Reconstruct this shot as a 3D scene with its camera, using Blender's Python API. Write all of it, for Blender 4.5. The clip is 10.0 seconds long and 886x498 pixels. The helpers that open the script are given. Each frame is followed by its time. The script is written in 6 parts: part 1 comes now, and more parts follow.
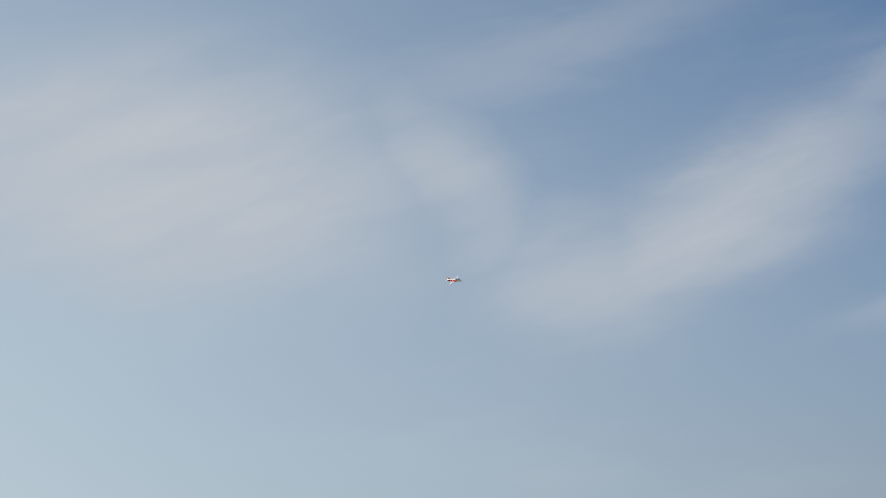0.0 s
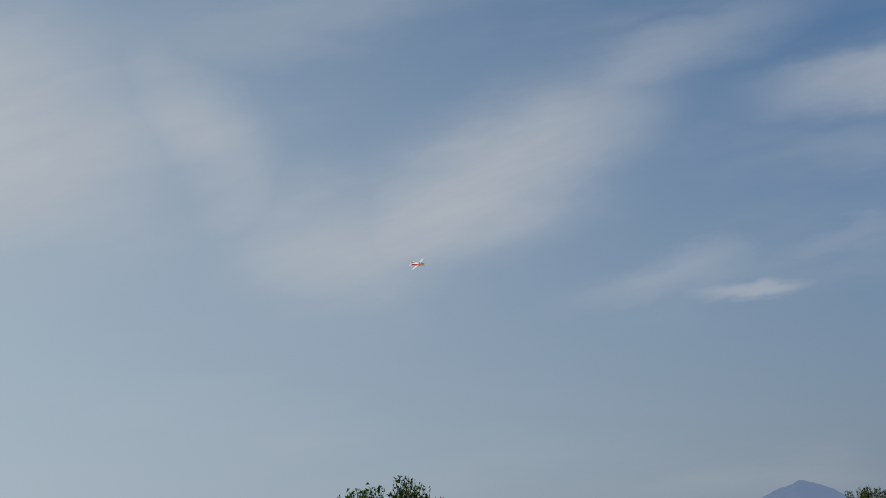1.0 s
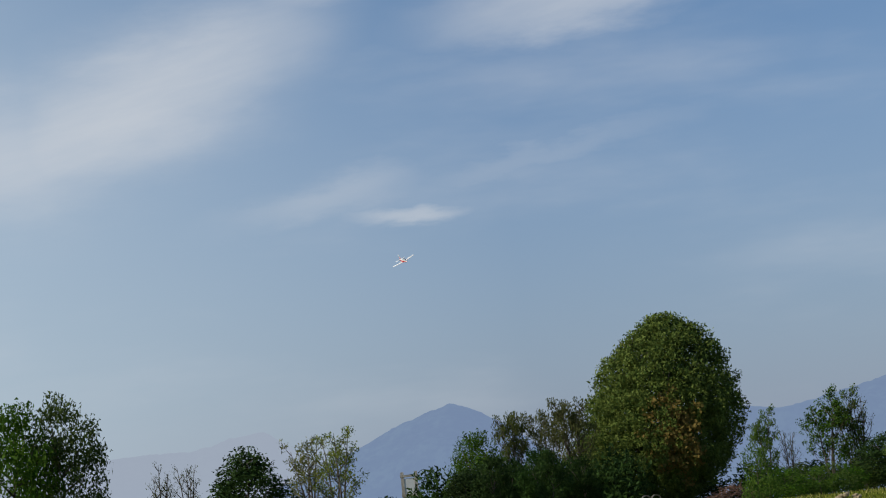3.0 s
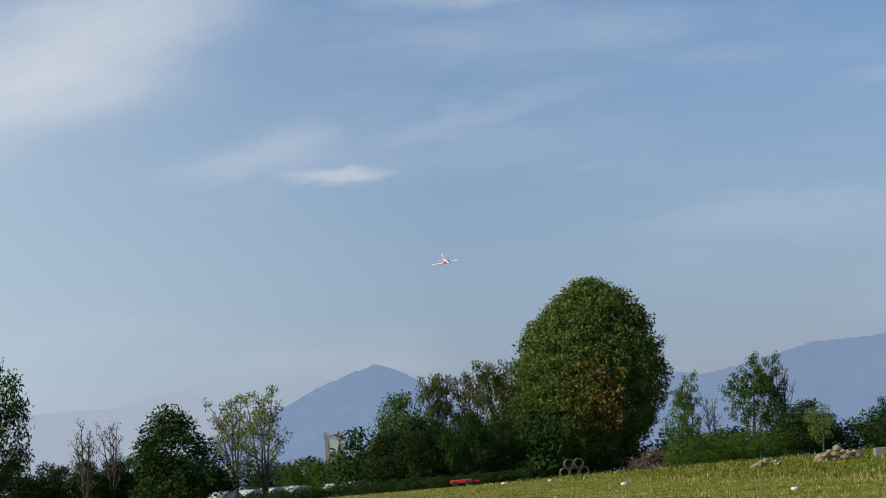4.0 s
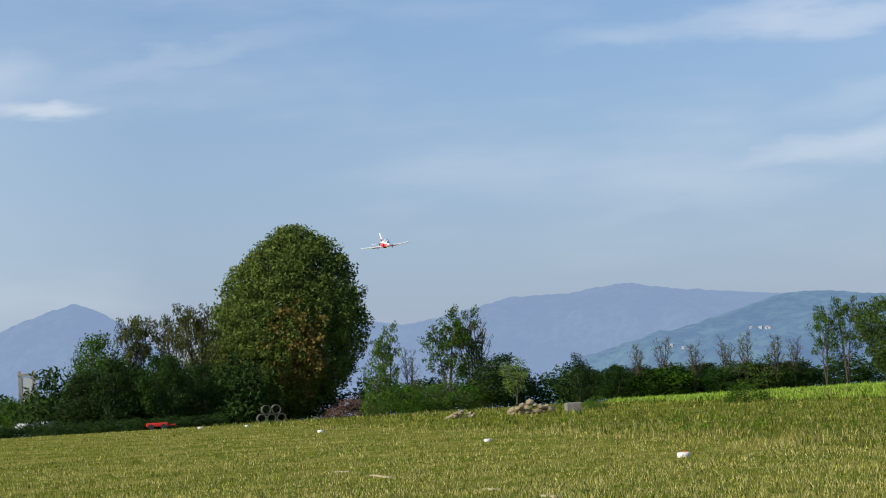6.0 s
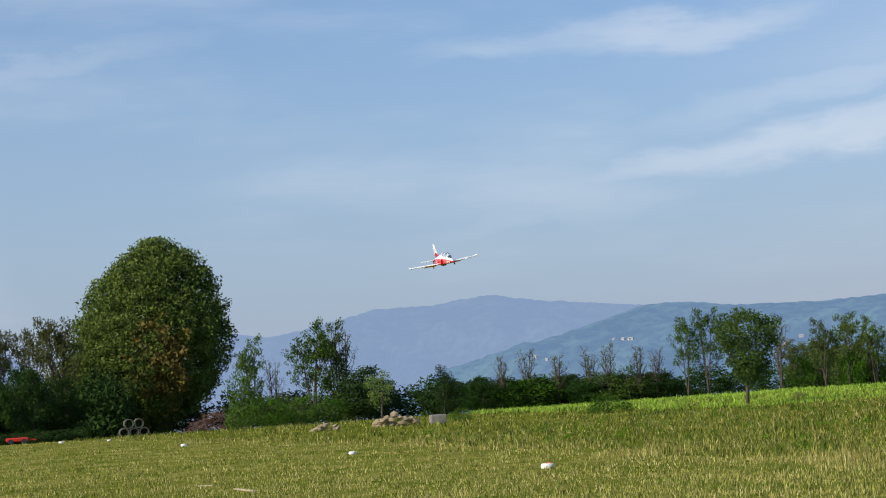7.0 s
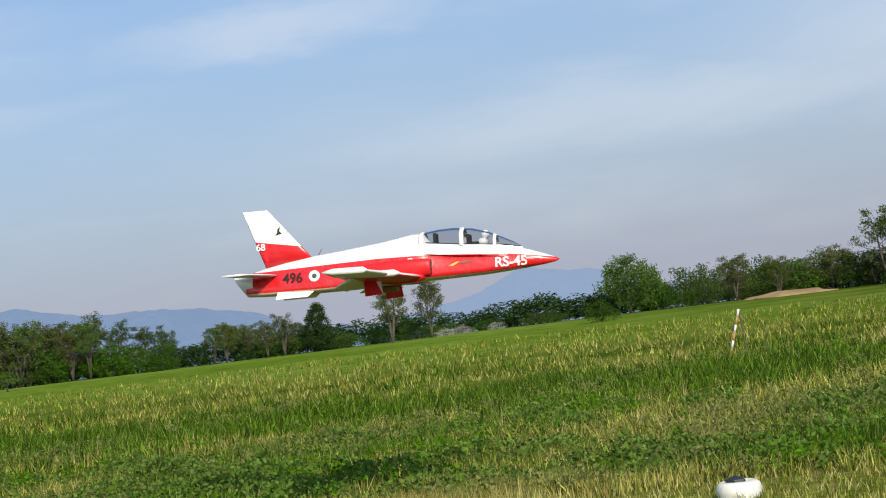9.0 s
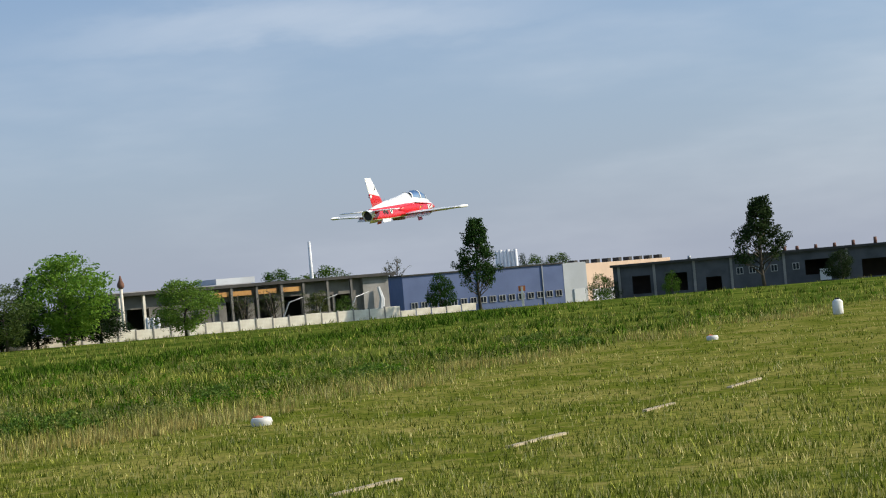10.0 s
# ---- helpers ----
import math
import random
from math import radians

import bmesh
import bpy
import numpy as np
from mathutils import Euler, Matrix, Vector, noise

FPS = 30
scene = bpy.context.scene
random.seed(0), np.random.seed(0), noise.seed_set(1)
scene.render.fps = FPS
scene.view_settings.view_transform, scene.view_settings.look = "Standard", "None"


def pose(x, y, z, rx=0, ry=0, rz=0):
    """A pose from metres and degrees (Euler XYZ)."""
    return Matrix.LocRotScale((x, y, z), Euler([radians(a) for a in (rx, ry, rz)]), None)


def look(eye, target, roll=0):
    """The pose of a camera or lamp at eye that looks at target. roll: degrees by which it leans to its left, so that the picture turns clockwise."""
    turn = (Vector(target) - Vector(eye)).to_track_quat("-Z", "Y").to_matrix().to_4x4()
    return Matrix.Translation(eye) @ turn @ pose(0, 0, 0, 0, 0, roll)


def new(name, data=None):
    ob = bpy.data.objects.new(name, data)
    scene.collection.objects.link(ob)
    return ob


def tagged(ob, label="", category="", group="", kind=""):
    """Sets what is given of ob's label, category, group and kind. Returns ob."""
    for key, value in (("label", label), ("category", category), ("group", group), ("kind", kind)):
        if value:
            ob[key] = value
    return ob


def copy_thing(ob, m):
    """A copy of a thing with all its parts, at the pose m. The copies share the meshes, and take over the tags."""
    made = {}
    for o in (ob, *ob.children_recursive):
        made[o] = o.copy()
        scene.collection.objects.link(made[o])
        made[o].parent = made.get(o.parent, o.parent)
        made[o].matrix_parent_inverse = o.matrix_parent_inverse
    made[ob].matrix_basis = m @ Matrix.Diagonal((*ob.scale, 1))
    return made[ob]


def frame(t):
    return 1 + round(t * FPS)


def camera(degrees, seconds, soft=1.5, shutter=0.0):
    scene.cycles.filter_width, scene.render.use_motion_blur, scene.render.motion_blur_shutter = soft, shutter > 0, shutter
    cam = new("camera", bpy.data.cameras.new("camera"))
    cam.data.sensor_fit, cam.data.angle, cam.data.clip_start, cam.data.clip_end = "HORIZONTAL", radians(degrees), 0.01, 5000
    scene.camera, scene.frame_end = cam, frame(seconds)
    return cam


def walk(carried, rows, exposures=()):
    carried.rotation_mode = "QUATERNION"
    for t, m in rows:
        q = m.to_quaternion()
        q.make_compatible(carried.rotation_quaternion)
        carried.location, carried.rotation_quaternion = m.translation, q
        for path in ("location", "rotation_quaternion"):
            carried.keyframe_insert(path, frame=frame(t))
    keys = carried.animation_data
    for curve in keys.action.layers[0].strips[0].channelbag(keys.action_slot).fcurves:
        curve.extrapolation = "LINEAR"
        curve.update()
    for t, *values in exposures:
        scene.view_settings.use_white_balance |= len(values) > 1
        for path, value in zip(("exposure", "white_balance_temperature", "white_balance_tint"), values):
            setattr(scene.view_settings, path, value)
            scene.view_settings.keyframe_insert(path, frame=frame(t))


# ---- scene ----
# A handheld camera stands by a grass runway and pans after a model jet.
EYE = 1.65
cam = camera(25.26, 10.0, soft=1.1)


def aim(yaw, pitch, roll):
    """Pose of the camera: compass yaw, pitch up, lean."""
    return pose(0, 0, EYE, 0, 0, -yaw) @ pose(0, 0, 0, 90 + pitch) @ pose(0, 0, 0, 0, 0, roll)


PATH = [
    (0, -0.00, 12.33, -7.44),
    (0.5, 3.67, 11.43, -6.74),
    (1, 7.25, 10.49, -6.32),
    (1.5, 10.53, 9.40, -6.31),
    (2, 13.24, 8.71, -6.37),
    (2.5, 15.51, 7.92, -6.13),
    (4, 18.89, 5.87, -4.88),
    (4.5, 20.51, 5.17, -4.49),
    (5, 22.30, 4.36, -3.91),
    (5.5, 25.38, 3.82, -3.50),
    (7, 31.26, 3.88, -3.49),
    (7.5, 36.45, 3.40, -3.74),
    (7.8, 41.48, 3.23, -3.44),
    (8, 46.28, 3.14, -4.39),
    (8.2, 52.36, 3.15, -4.87),
    (8.3, 56.43, 3.04, -5.34),
    (8.4, 61.05, 2.92, -5.56),
    (8.5, 66.25, 2.70, -5.73),
    (8.6, 71.85, 2.47, -5.77),
    (8.7, 77.98, 2.25, -5.77),
    (8.8, 84.79, 2.01, -5.96),
    (8.9, 92.30, 1.85, -6.08),
    (9, 100.64, 1.67, -6.91),
    (9.1, 109.54, 1.29, -6.90),
    (9.2, 118.53, 0.92, -6.84),
    (9.3, 127.49, 0.59, -6.76),
    (9.4, 136.24, 0.45, -6.23),
    (9.5, 144.74, 0.43, -6.21),
    (9.6, 153.72, 0.51, -6.26),
    (9.7, 161.92, 0.54, -6.13),
    (9.8, 168.49, 0.71, -5.65),
    (9.9, 172.43, 1.01, -4.93),
    (10, 174.83, 1.05, -4.89),
]
EXPOSURES = [(0.0, -0.66), (0.5, -0.76), (1.0, -0.86), (1.5, -0.76), (2.0, -0.64), (2.5, -0.58), (4.0, -0.32), (4.5, -0.28), (5.5, -0.08), (7.0, -0.06), (8.0, -0.12), (8.6, -0.2), (9.0, -0.12), (10.0, -0.09)]
walk(cam, [(t, aim(a, p, r)) for t, a, p, r in PATH], EXPOSURES)

# ---- light ----
SUN_AZ, SUN_EL = 266.0, 31.0
sun_dir = Vector((math.sin(radians(SUN_AZ)) * math.cos(radians(SUN_EL)),
                  math.cos(radians(SUN_AZ)) * math.cos(radians(SUN_EL)), math.sin(radians(SUN_EL))))
sun_data = bpy.data.lights.new("sun", "SUN")
sun_data.energy, sun_data.angle, sun_data.color = 5.0, radians(0.6), (1.0, 0.88, 0.70)
sun = new("sun", sun_data)
sun.matrix_world = look(sun_dir * 300, (0, 0, 0))

world = bpy.data.worlds.new("sky")
scene.world = world
world.use_nodes = True
wt = world.node_tree
wt.nodes.clear()


class Net:
    """Short hand for building node networks."""

    def __init__(self, tree):
        self.t = tree

    def n(self, kind, **kw):
        nd = self.t.nodes.new(kind)
        for k, v in kw.items():
            if k == "op":
                nd.operation = v
            elif k == "blend":
                nd.blend_type = v
            elif k == "data_type":
                nd.data_type = v
            elif k == "dims":
                nd.noise_dimensions = v
        return nd

    def put(self, sock, v):
        if hasattr(v, "is_output"):
            self.t.links.new(v, sock)
        else:
            sock.default_value = v

    def math(self, op, a, b=0.0, c=0.0, clamp=False):
        nd = self.n("ShaderNodeMath", op=op)
        nd.use_clamp = clamp
        for i, v in enumerate((a, b, c)):
            self.put(nd.inputs[i], v)
        return nd.outputs[0]

    def ramp(self, v, a, b, lo=0.0, hi=1.0, smooth=True):
        nd = self.n("ShaderNodeMapRange")
        nd.interpolation_type = "SMOOTHSTEP" if smooth else "LINEAR"
        for i, q in enumerate((v, a, b, lo, hi)):
            self.put(nd.inputs[i], q)
        return nd.outputs[0]

    def mix(self, f, a, b):
        nd = self.n("ShaderNodeMix", data_type="RGBA")
        self.put(nd.inputs[0], f)
        self.put(nd.inputs[6], a)
        self.put(nd.inputs[7], b)
        return nd.outputs[2]

    def noise(self, vec, scale, detail=4.0, rough=0.55):
        nd = self.n("ShaderNodeTexNoise")
        if vec is not None:
            self.put(nd.inputs["Vector"], vec)
        self.put(nd.inputs["Scale"], scale)
        self.put(nd.inputs["Detail"], detail)
        self.put(nd.inputs["Roughness"], rough)
        return nd.outputs["Fac"]

    def xyz(self, vec):
        nd = self.n("ShaderNodeSeparateXYZ")
        self.put(nd.inputs[0], vec)
        return nd.outputs

    def vec(self, x, y, z):
        nd = self.n("ShaderNodeCombineXYZ")
        for i, v in enumerate((x, y, z)):
            self.put(nd.inputs[i], v)
        return nd.outputs[0]


def c4(r, g, b):
    return (r, g, b, 1.0)


w = Net(wt)
sky = w.n("ShaderNodeTexSky")
sky.sky_type, sky.sun_disc = "NISHITA", False
sky.sun_elevation, sky.sun_rotation = radians(SUN_EL), radians(SUN_AZ)
sky.air_density, sky.dust_density, sky.ozone_density = 1.0, 2.2, 1.5
coord = w.n("ShaderNodeTexCoord").outputs["Generated"]
dx, dy, dz = w.xyz(coord)
el = w.math("MULTIPLY", w.math("ARCSINE", dz), 57.2958)
# compass angle, cut opposite to the part of the sky that the pan sweeps
az = w.math("ADD", w.math("MULTIPLY", w.math("ARCTAN2", w.math("MULTIPLY", dy, -1.0), dx), 57.2958), 90.0)
wob = w.math("MULTIPLY", w.math("SUBTRACT", w.noise(coord, 9.0, 5.0), 0.5), 3.4)
wob2 = w.math("MULTIPLY", w.math("SUBTRACT", w.noise(w.vec(w.math("MULTIPLY", az, 0.05), w.math("MULTIPLY", el, 0.16), 3.0), 3.0, 6.0, 0.6), 0.5), 2.6)
azw, elw = w.math("ADD", az, wob), w.math("ADD", el, wob2)
# soft streaks of high cloud: compass, height, half length, half width, tilt, strength
STREAKS = [
    (-8.3, 15.2, 7.2, 3.2, -8, 0.9), (0.4, 14.4, 3.2, 1.5, -52, 0.62), (4.6, 10.9, 3.2, 1.7, -4, 0.65),
    (8.7, 12.2, 4.8, 1.7, 24, 0.78), (3.0, 17.4, 6.0, 0.9, 8, 0.3), (14.6, 15.2, 4.0, 0.9, 14, 0.4),
    (21.8, 13.9, 3.4, 0.85, 9, 0.6), (15.9, 8.3, 1.5, 0.32, -2, 0.6), (13.8, 9.0, 2.4, 0.5, 8, 0.32),
    (20.0, 9.8, 3.6, 0.35, 8, 0.2), (33.5, 9.6, 2.2, 0.3, 0, 0.22), (46.0, 7.2, 9.5, 0.45, 11, 0.55),
    (46.5, 8.8, 7.0, 0.4, 13, 0.32), (38.6, 9.8, 3.6, 0.4, 2, 0.4), (58.0, 9.2, 12.0, 1.6, 1, 0.62),
    (70.0, 9.8, 8.0, 1.6, 3, 0.4), (83.0, 6.7, 6.5, 0.5, 2, 0.36), (77.5, 9.4, 6.0, 0.8, 2, 0.45),
    (96.5, 8.6, 4.0, 0.6, 2, 0.45), (108.0, 5.2, 9.0, 1.0, 2, 0.4), (119.0, 6.4, 8.0, 2.0, 0, 0.5),
    (135.0, 8.0, 9.0, 1.2, 4, 0.35), (171.0, 7.8, 6.0, 0.7, 0, 0.35),
]
# fine wisps drawn out along the wind
wisp = w.ramp(w.noise(w.vec(w.math("MULTIPLY_ADD", az, 0.10, w.math("MULTIPLY", el, 0.03)), w.math("MULTIPLY_ADD", el, 0.55, w.math("MULTIPLY", az, -0.13)), 1.0), 1.1, 5.0, 0.55), 0.3, 0.72, 0.68, 1.2, False)
cloud = None
for ca, ce, sa, se, tilt, k in STREAKS:
    da, de = w.math("SUBTRACT", azw, ca), w.math("SUBTRACT", elw, ce)
    co, si = math.cos(radians(tilt)), math.sin(radians(tilt))
    u = w.math("MULTIPLY_ADD", da, co / sa, w.math("MULTIPLY", de, si / sa))
    v = w.math("MULTIPLY_ADD", da, -si / se, w.math("MULTIPLY", de, co / se))
    r2 = w.math("MULTIPLY_ADD", u, u, w.math("MULTIPLY", v, v))
    g = w.math("MULTIPLY", w.math("EXPONENT", w.math("MULTIPLY", w.math("POWER", r2, 1.4), -0.7)), k)
    cloud = g if cloud is None else w.math("MAXIMUM", cloud, g)
veil = w.ramp(w.noise(w.vec(w.math("MULTIPLY", az, 0.03), w.math("MULTIPLY", el, 0.12), 0.0), 2.2, 5.0), 0.45, 0.8, 0.0, 0.3)
haze = w.ramp(el, 0.0, 17.0, 0.68, 0.04, False)
glow = w.math("MULTIPLY", w.ramp(az, 19.0, -14.0, 0.0, 0.95, False), w.ramp(el, 24.0, 2.0, 0.5, 0.9, False))
base = w.n("ShaderNodeMix", data_type="RGBA", blend="MULTIPLY")
base.inputs[0].default_value = 1.0
w.put(base.inputs[6], sky.outputs[0])
base.inputs[7].default_value = c4(0.72, 1.12, 1.48)
col = w.mix(haze, base.outputs[2], w.mix(w.ramp(az, 130.0, 165.0), w.mix(w.ramp(az, 32.0, 62.0), c4(5.25, 5.95, 7.75), c4(6.2, 6.2, 7.55)), c4(5.6, 6.02, 7.45)))
col = w.mix(glow, col, c4(8.6, 10.2, 11.2))
col = w.mix(w.math("MAXIMUM", w.math("MULTIPLY", cloud, wisp), veil), col, c4(8.1, 8.6, 9.3))
bg = w.n("ShaderNodeBackground")
w.put(bg.inputs[0], col)
bg.inputs[1].default_value = 0.1
wt.links.new(bg.outputs[0], w.n("ShaderNodeOutputWorld").inputs[0])


# ---- materials ----
def material(name, rough=0.8, metal=0.0, spec=0.3):
    m = bpy.data.materials.new(name)
    m.use_nodes = True
    b = m.node_tree.nodes["Principled BSDF"]
    b.inputs["Roughness"].default_value, b.inputs["Metallic"].default_value = rough, metal
    b.inputs["Specular IOR Level"].default_value = spec
    return m, Net(m.node_tree), b


def rough_paint(name, a, b, scale=3.0, rough=0.8, metal=0.0, bump=0.1, grain=40.0, spec=0.3):
    """Two shades in stains, with a fine grain."""
    m, k, p = material(name, rough, metal, spec)
    co = k.n("ShaderNodeTexCoord").outputs["Object"]
    f = k.ramp(k.noise(co, scale, 5.0), 0.3, 0.7)
    fine = k.noise(co, grain, 3.0)
    c = k.mix(f, c4(*a), c4(*b))
    c = k.mix(k.ramp(fine, 0.35, 0.8, 0.0, 0.35), c, c4(*[q * 0.6 for q in a]))
    k.put(p.inputs["Base Color"], c)
    if bump:
        bn = k.n("ShaderNodeBump")
        bn.inputs["Strength"].default_value, bn.inputs["Distance"].default_value = bump, 0.02
        k.put(bn.inputs["Height"], fine)
        k.t.links.new(bn.outputs[0], p.inputs["Normal"])
    return m


def leaf_paint(name, a, b, trans=0.35):
    """Leaves: shades from leaf to leaf and tree to tree, some light passing through."""
    m, k, p = material(name, 0.7, 0.0, 0.1)
    isl = k.n("ShaderNodeNewGeometry").outputs["Random Per Island"]
    rnd = k.n("ShaderNodeObjectInfo").outputs["Random"]
    c = k.mix(k.ramp(isl, 0.0, 1.0, 0.0, 1.0, False), c4(*a), c4(*b))
    h = k.n("ShaderNodeHueSaturation")
    k.put(h.inputs["Hue"], k.ramp(rnd, 0, 1, 0.485, 0.52, False))
    k.put(h.inputs["Saturation"], k.ramp(rnd, 0, 1, 0.85, 1.1, False))
    k.put(h.inputs["Value"], k.ramp(k.math("FRACT", k.math("MULTIPLY", rnd, 7.3)), 0, 1, 0.75, 1.2, False))
    k.put(h.inputs["Color"], c)
    k.put(p.inputs["Base Color"], h.outputs[0])
    tr = k.n("ShaderNodeBsdfTranslucent")
    k.put(tr.inputs[0], h.outputs[0])
    mx = k.n("ShaderNodeMixShader")
    mx.inputs[0].default_value = trans
    out = m.node_tree.nodes["Material Output"]
    k.t.links.new(p.outputs[0], mx.inputs[1])
    k.t.links.new(tr.outputs[0], mx.inputs[2])
    k.t.links.new(mx.outputs[0], out.inputs[0])
    return m


M = {}
M["bark"] = rough_paint("bark", (0.06, 0.05, 0.04), (0.11, 0.09, 0.075), 6.0, 0.9, bump=0.5)
M["bark_pale"] = rough_paint("pale_bark", (0.085, 0.075, 0.06), (0.15, 0.13, 0.11), 6.0, 0.9, bump=0.4)
M["leaf_big"] = leaf_paint("leaf_big", (0.055, 0.10, 0.013), (0.155, 0.21, 0.034), 0.22)
M["leaf_rust"] = leaf_paint("leaf_rust", (0.13, 0.10, 0.03), (0.24, 0.16, 0.055), 0.25)
M["leaf_green"] = leaf_paint("leaf_green", (0.03, 0.07, 0.008), (0.085, 0.145, 0.018), 0.25)
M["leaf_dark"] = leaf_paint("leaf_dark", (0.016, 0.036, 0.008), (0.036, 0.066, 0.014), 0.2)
M["leaf_olive"] = leaf_paint("leaf_olive", (0.05, 0.07, 0.014), (0.12, 0.14, 0.034), 0.25)
M["leaf_spring"] = leaf_paint("leaf_spring", (0.095, 0.18, 0.02), (0.18, 0.275, 0.042))
M["leaf_lone"] = leaf_paint("leaf_lone", (0.035, 0.10, 0.008), (0.085, 0.18, 0.018))
M["leaf_yellow"] = leaf_paint("leaf_yellow", (0.19, 0.17, 0.04), (0.27, 0.24, 0.07))
M["leaf_open"] = leaf_paint("leaf_open", (0.038, 0.07, 0.012), (0.10, 0.15, 0.03), 0.25)
M["leaf_poplar"] = leaf_paint("leaf_poplar", (0.09, 0.12, 0.022), (0.21, 0.22, 0.06), 0.25)
M["leaf_blossom"] = leaf_paint("leaf_blossom", (0.45, 0.42, 0.36), (0.6, 0.56, 0.5))


# ---- building blocks ----
def mesh_from(name, verts, faces, mat, smooth=False):
    me = bpy.data.meshes.new(name)
    me.from_pydata([tuple(v) for v in verts], [], [tuple(f) for f in faces])
    if mat:
        me.materials.append(mat)
    if smooth:
        me.polygons.foreach_set("use_smooth", [True] * len(me.polygons))
    me.update()
    return me


def raw_mesh(name, co, idx, n_side, mat):
    """A mesh out of equal polygons, from arrays."""
    me = bpy.data.meshes.new(name)
    nf = len(idx) // n_side
    me.vertices.add(len(co))
    me.vertices.foreach_set("co", np.asarray(co, dtype=np.float32).ravel())
    me.loops.add(len(idx))
    me.loops.foreach_set("vertex_index", np.asarray(idx, dtype=np.int32))
    me.polygons.add(nf)
    me.polygons.foreach_set("loop_start", np.arange(nf, dtype=np.int32) * n_side)
    me.polygons.foreach_set("loop_total", np.full(nf, n_side, dtype=np.int32))
    me.materials.append(mat)
    me.update(calc_edges=True)
    return me


def child(name, me, parent, label=""):
    ob = new(name, me)
    ob.parent = parent
    return tagged(ob, label) if label else ob


def part(name, bm, mat, parent, label="", smooth=False):
    """Links a bmesh as one mesh object under a thing or part."""
    me = bpy.data.meshes.new(name)
    bm.to_mesh(me)
    bm.free()
    if mat:
        me.materials.append(mat)
    if smooth:
        me.polygons.foreach_set("use_smooth", [True] * len(me.polygons))
    return child(name, me, parent, label)


def box(bm, x0, x1, y0, y1, z0, z1, bev=0.0):
    r = bmesh.ops.create_cube(bm, size=1.0)
    for v in r["verts"]:
        v.co = Vector(((x0 + x1) / 2 + v.co.x * (x1 - x0), (y0 + y1) / 2 + v.co.y * (y1 - y0), (z0 + z1) / 2 + v.co.z * (z1 - z0)))
    if bev:
        es = list({e for v in r["verts"] for e in v.link_edges})
        bmesh.ops.bevel(bm, geom=es, offset=bev, segments=1, affect="EDGES")
    return r["verts"]


def boxed(*a):
    bm = bmesh.new()
    box(bm, *a)
    return bm


def tube(bm, pts, radii, sides=6):
    """A tapered tube through points."""
    rings = []
    for i, p in enumerate(pts):
        d = (Vector(pts[min(i + 1, len(pts) - 1)]) - Vector(pts[max(i - 1, 0)])).normalized()
        a = d.orthogonal().normalized()
        b = d.cross(a)
        rings.append([bm.verts.new(Vector(p) + (a * math.cos(t) + b * math.sin(t)) * radii[i])
                      for t in [2 * math.pi * s / sides for s in range(sides)]])
    for r, q in zip(rings, rings[1:]):
        for s in range(sides):
            bm.faces.new((r[s], r[(s + 1) % sides], q[(s + 1) % sides], q[s]))
    bm.faces.new(rings[0][::-1])
    bm.faces.new(rings[-1])


def empty(name, label, category, group="", kind="", at=None):
    ob = new(name)
    ob.empty_display_size = 0.2
    if at is not None:
        ob.matrix_basis = at
    return tagged(ob, label, category, group, kind)


def polar(yaw, d):
    return d * math.sin(radians(yaw)), d * math.cos(radians(yaw))


# ---- ground ----
def edge(y):
    """The rough edge of the mown runway."""
    return (((2.967963e-06) * y + (-0.00119027)) * y + (0.2910478)) * y + (15.69354)


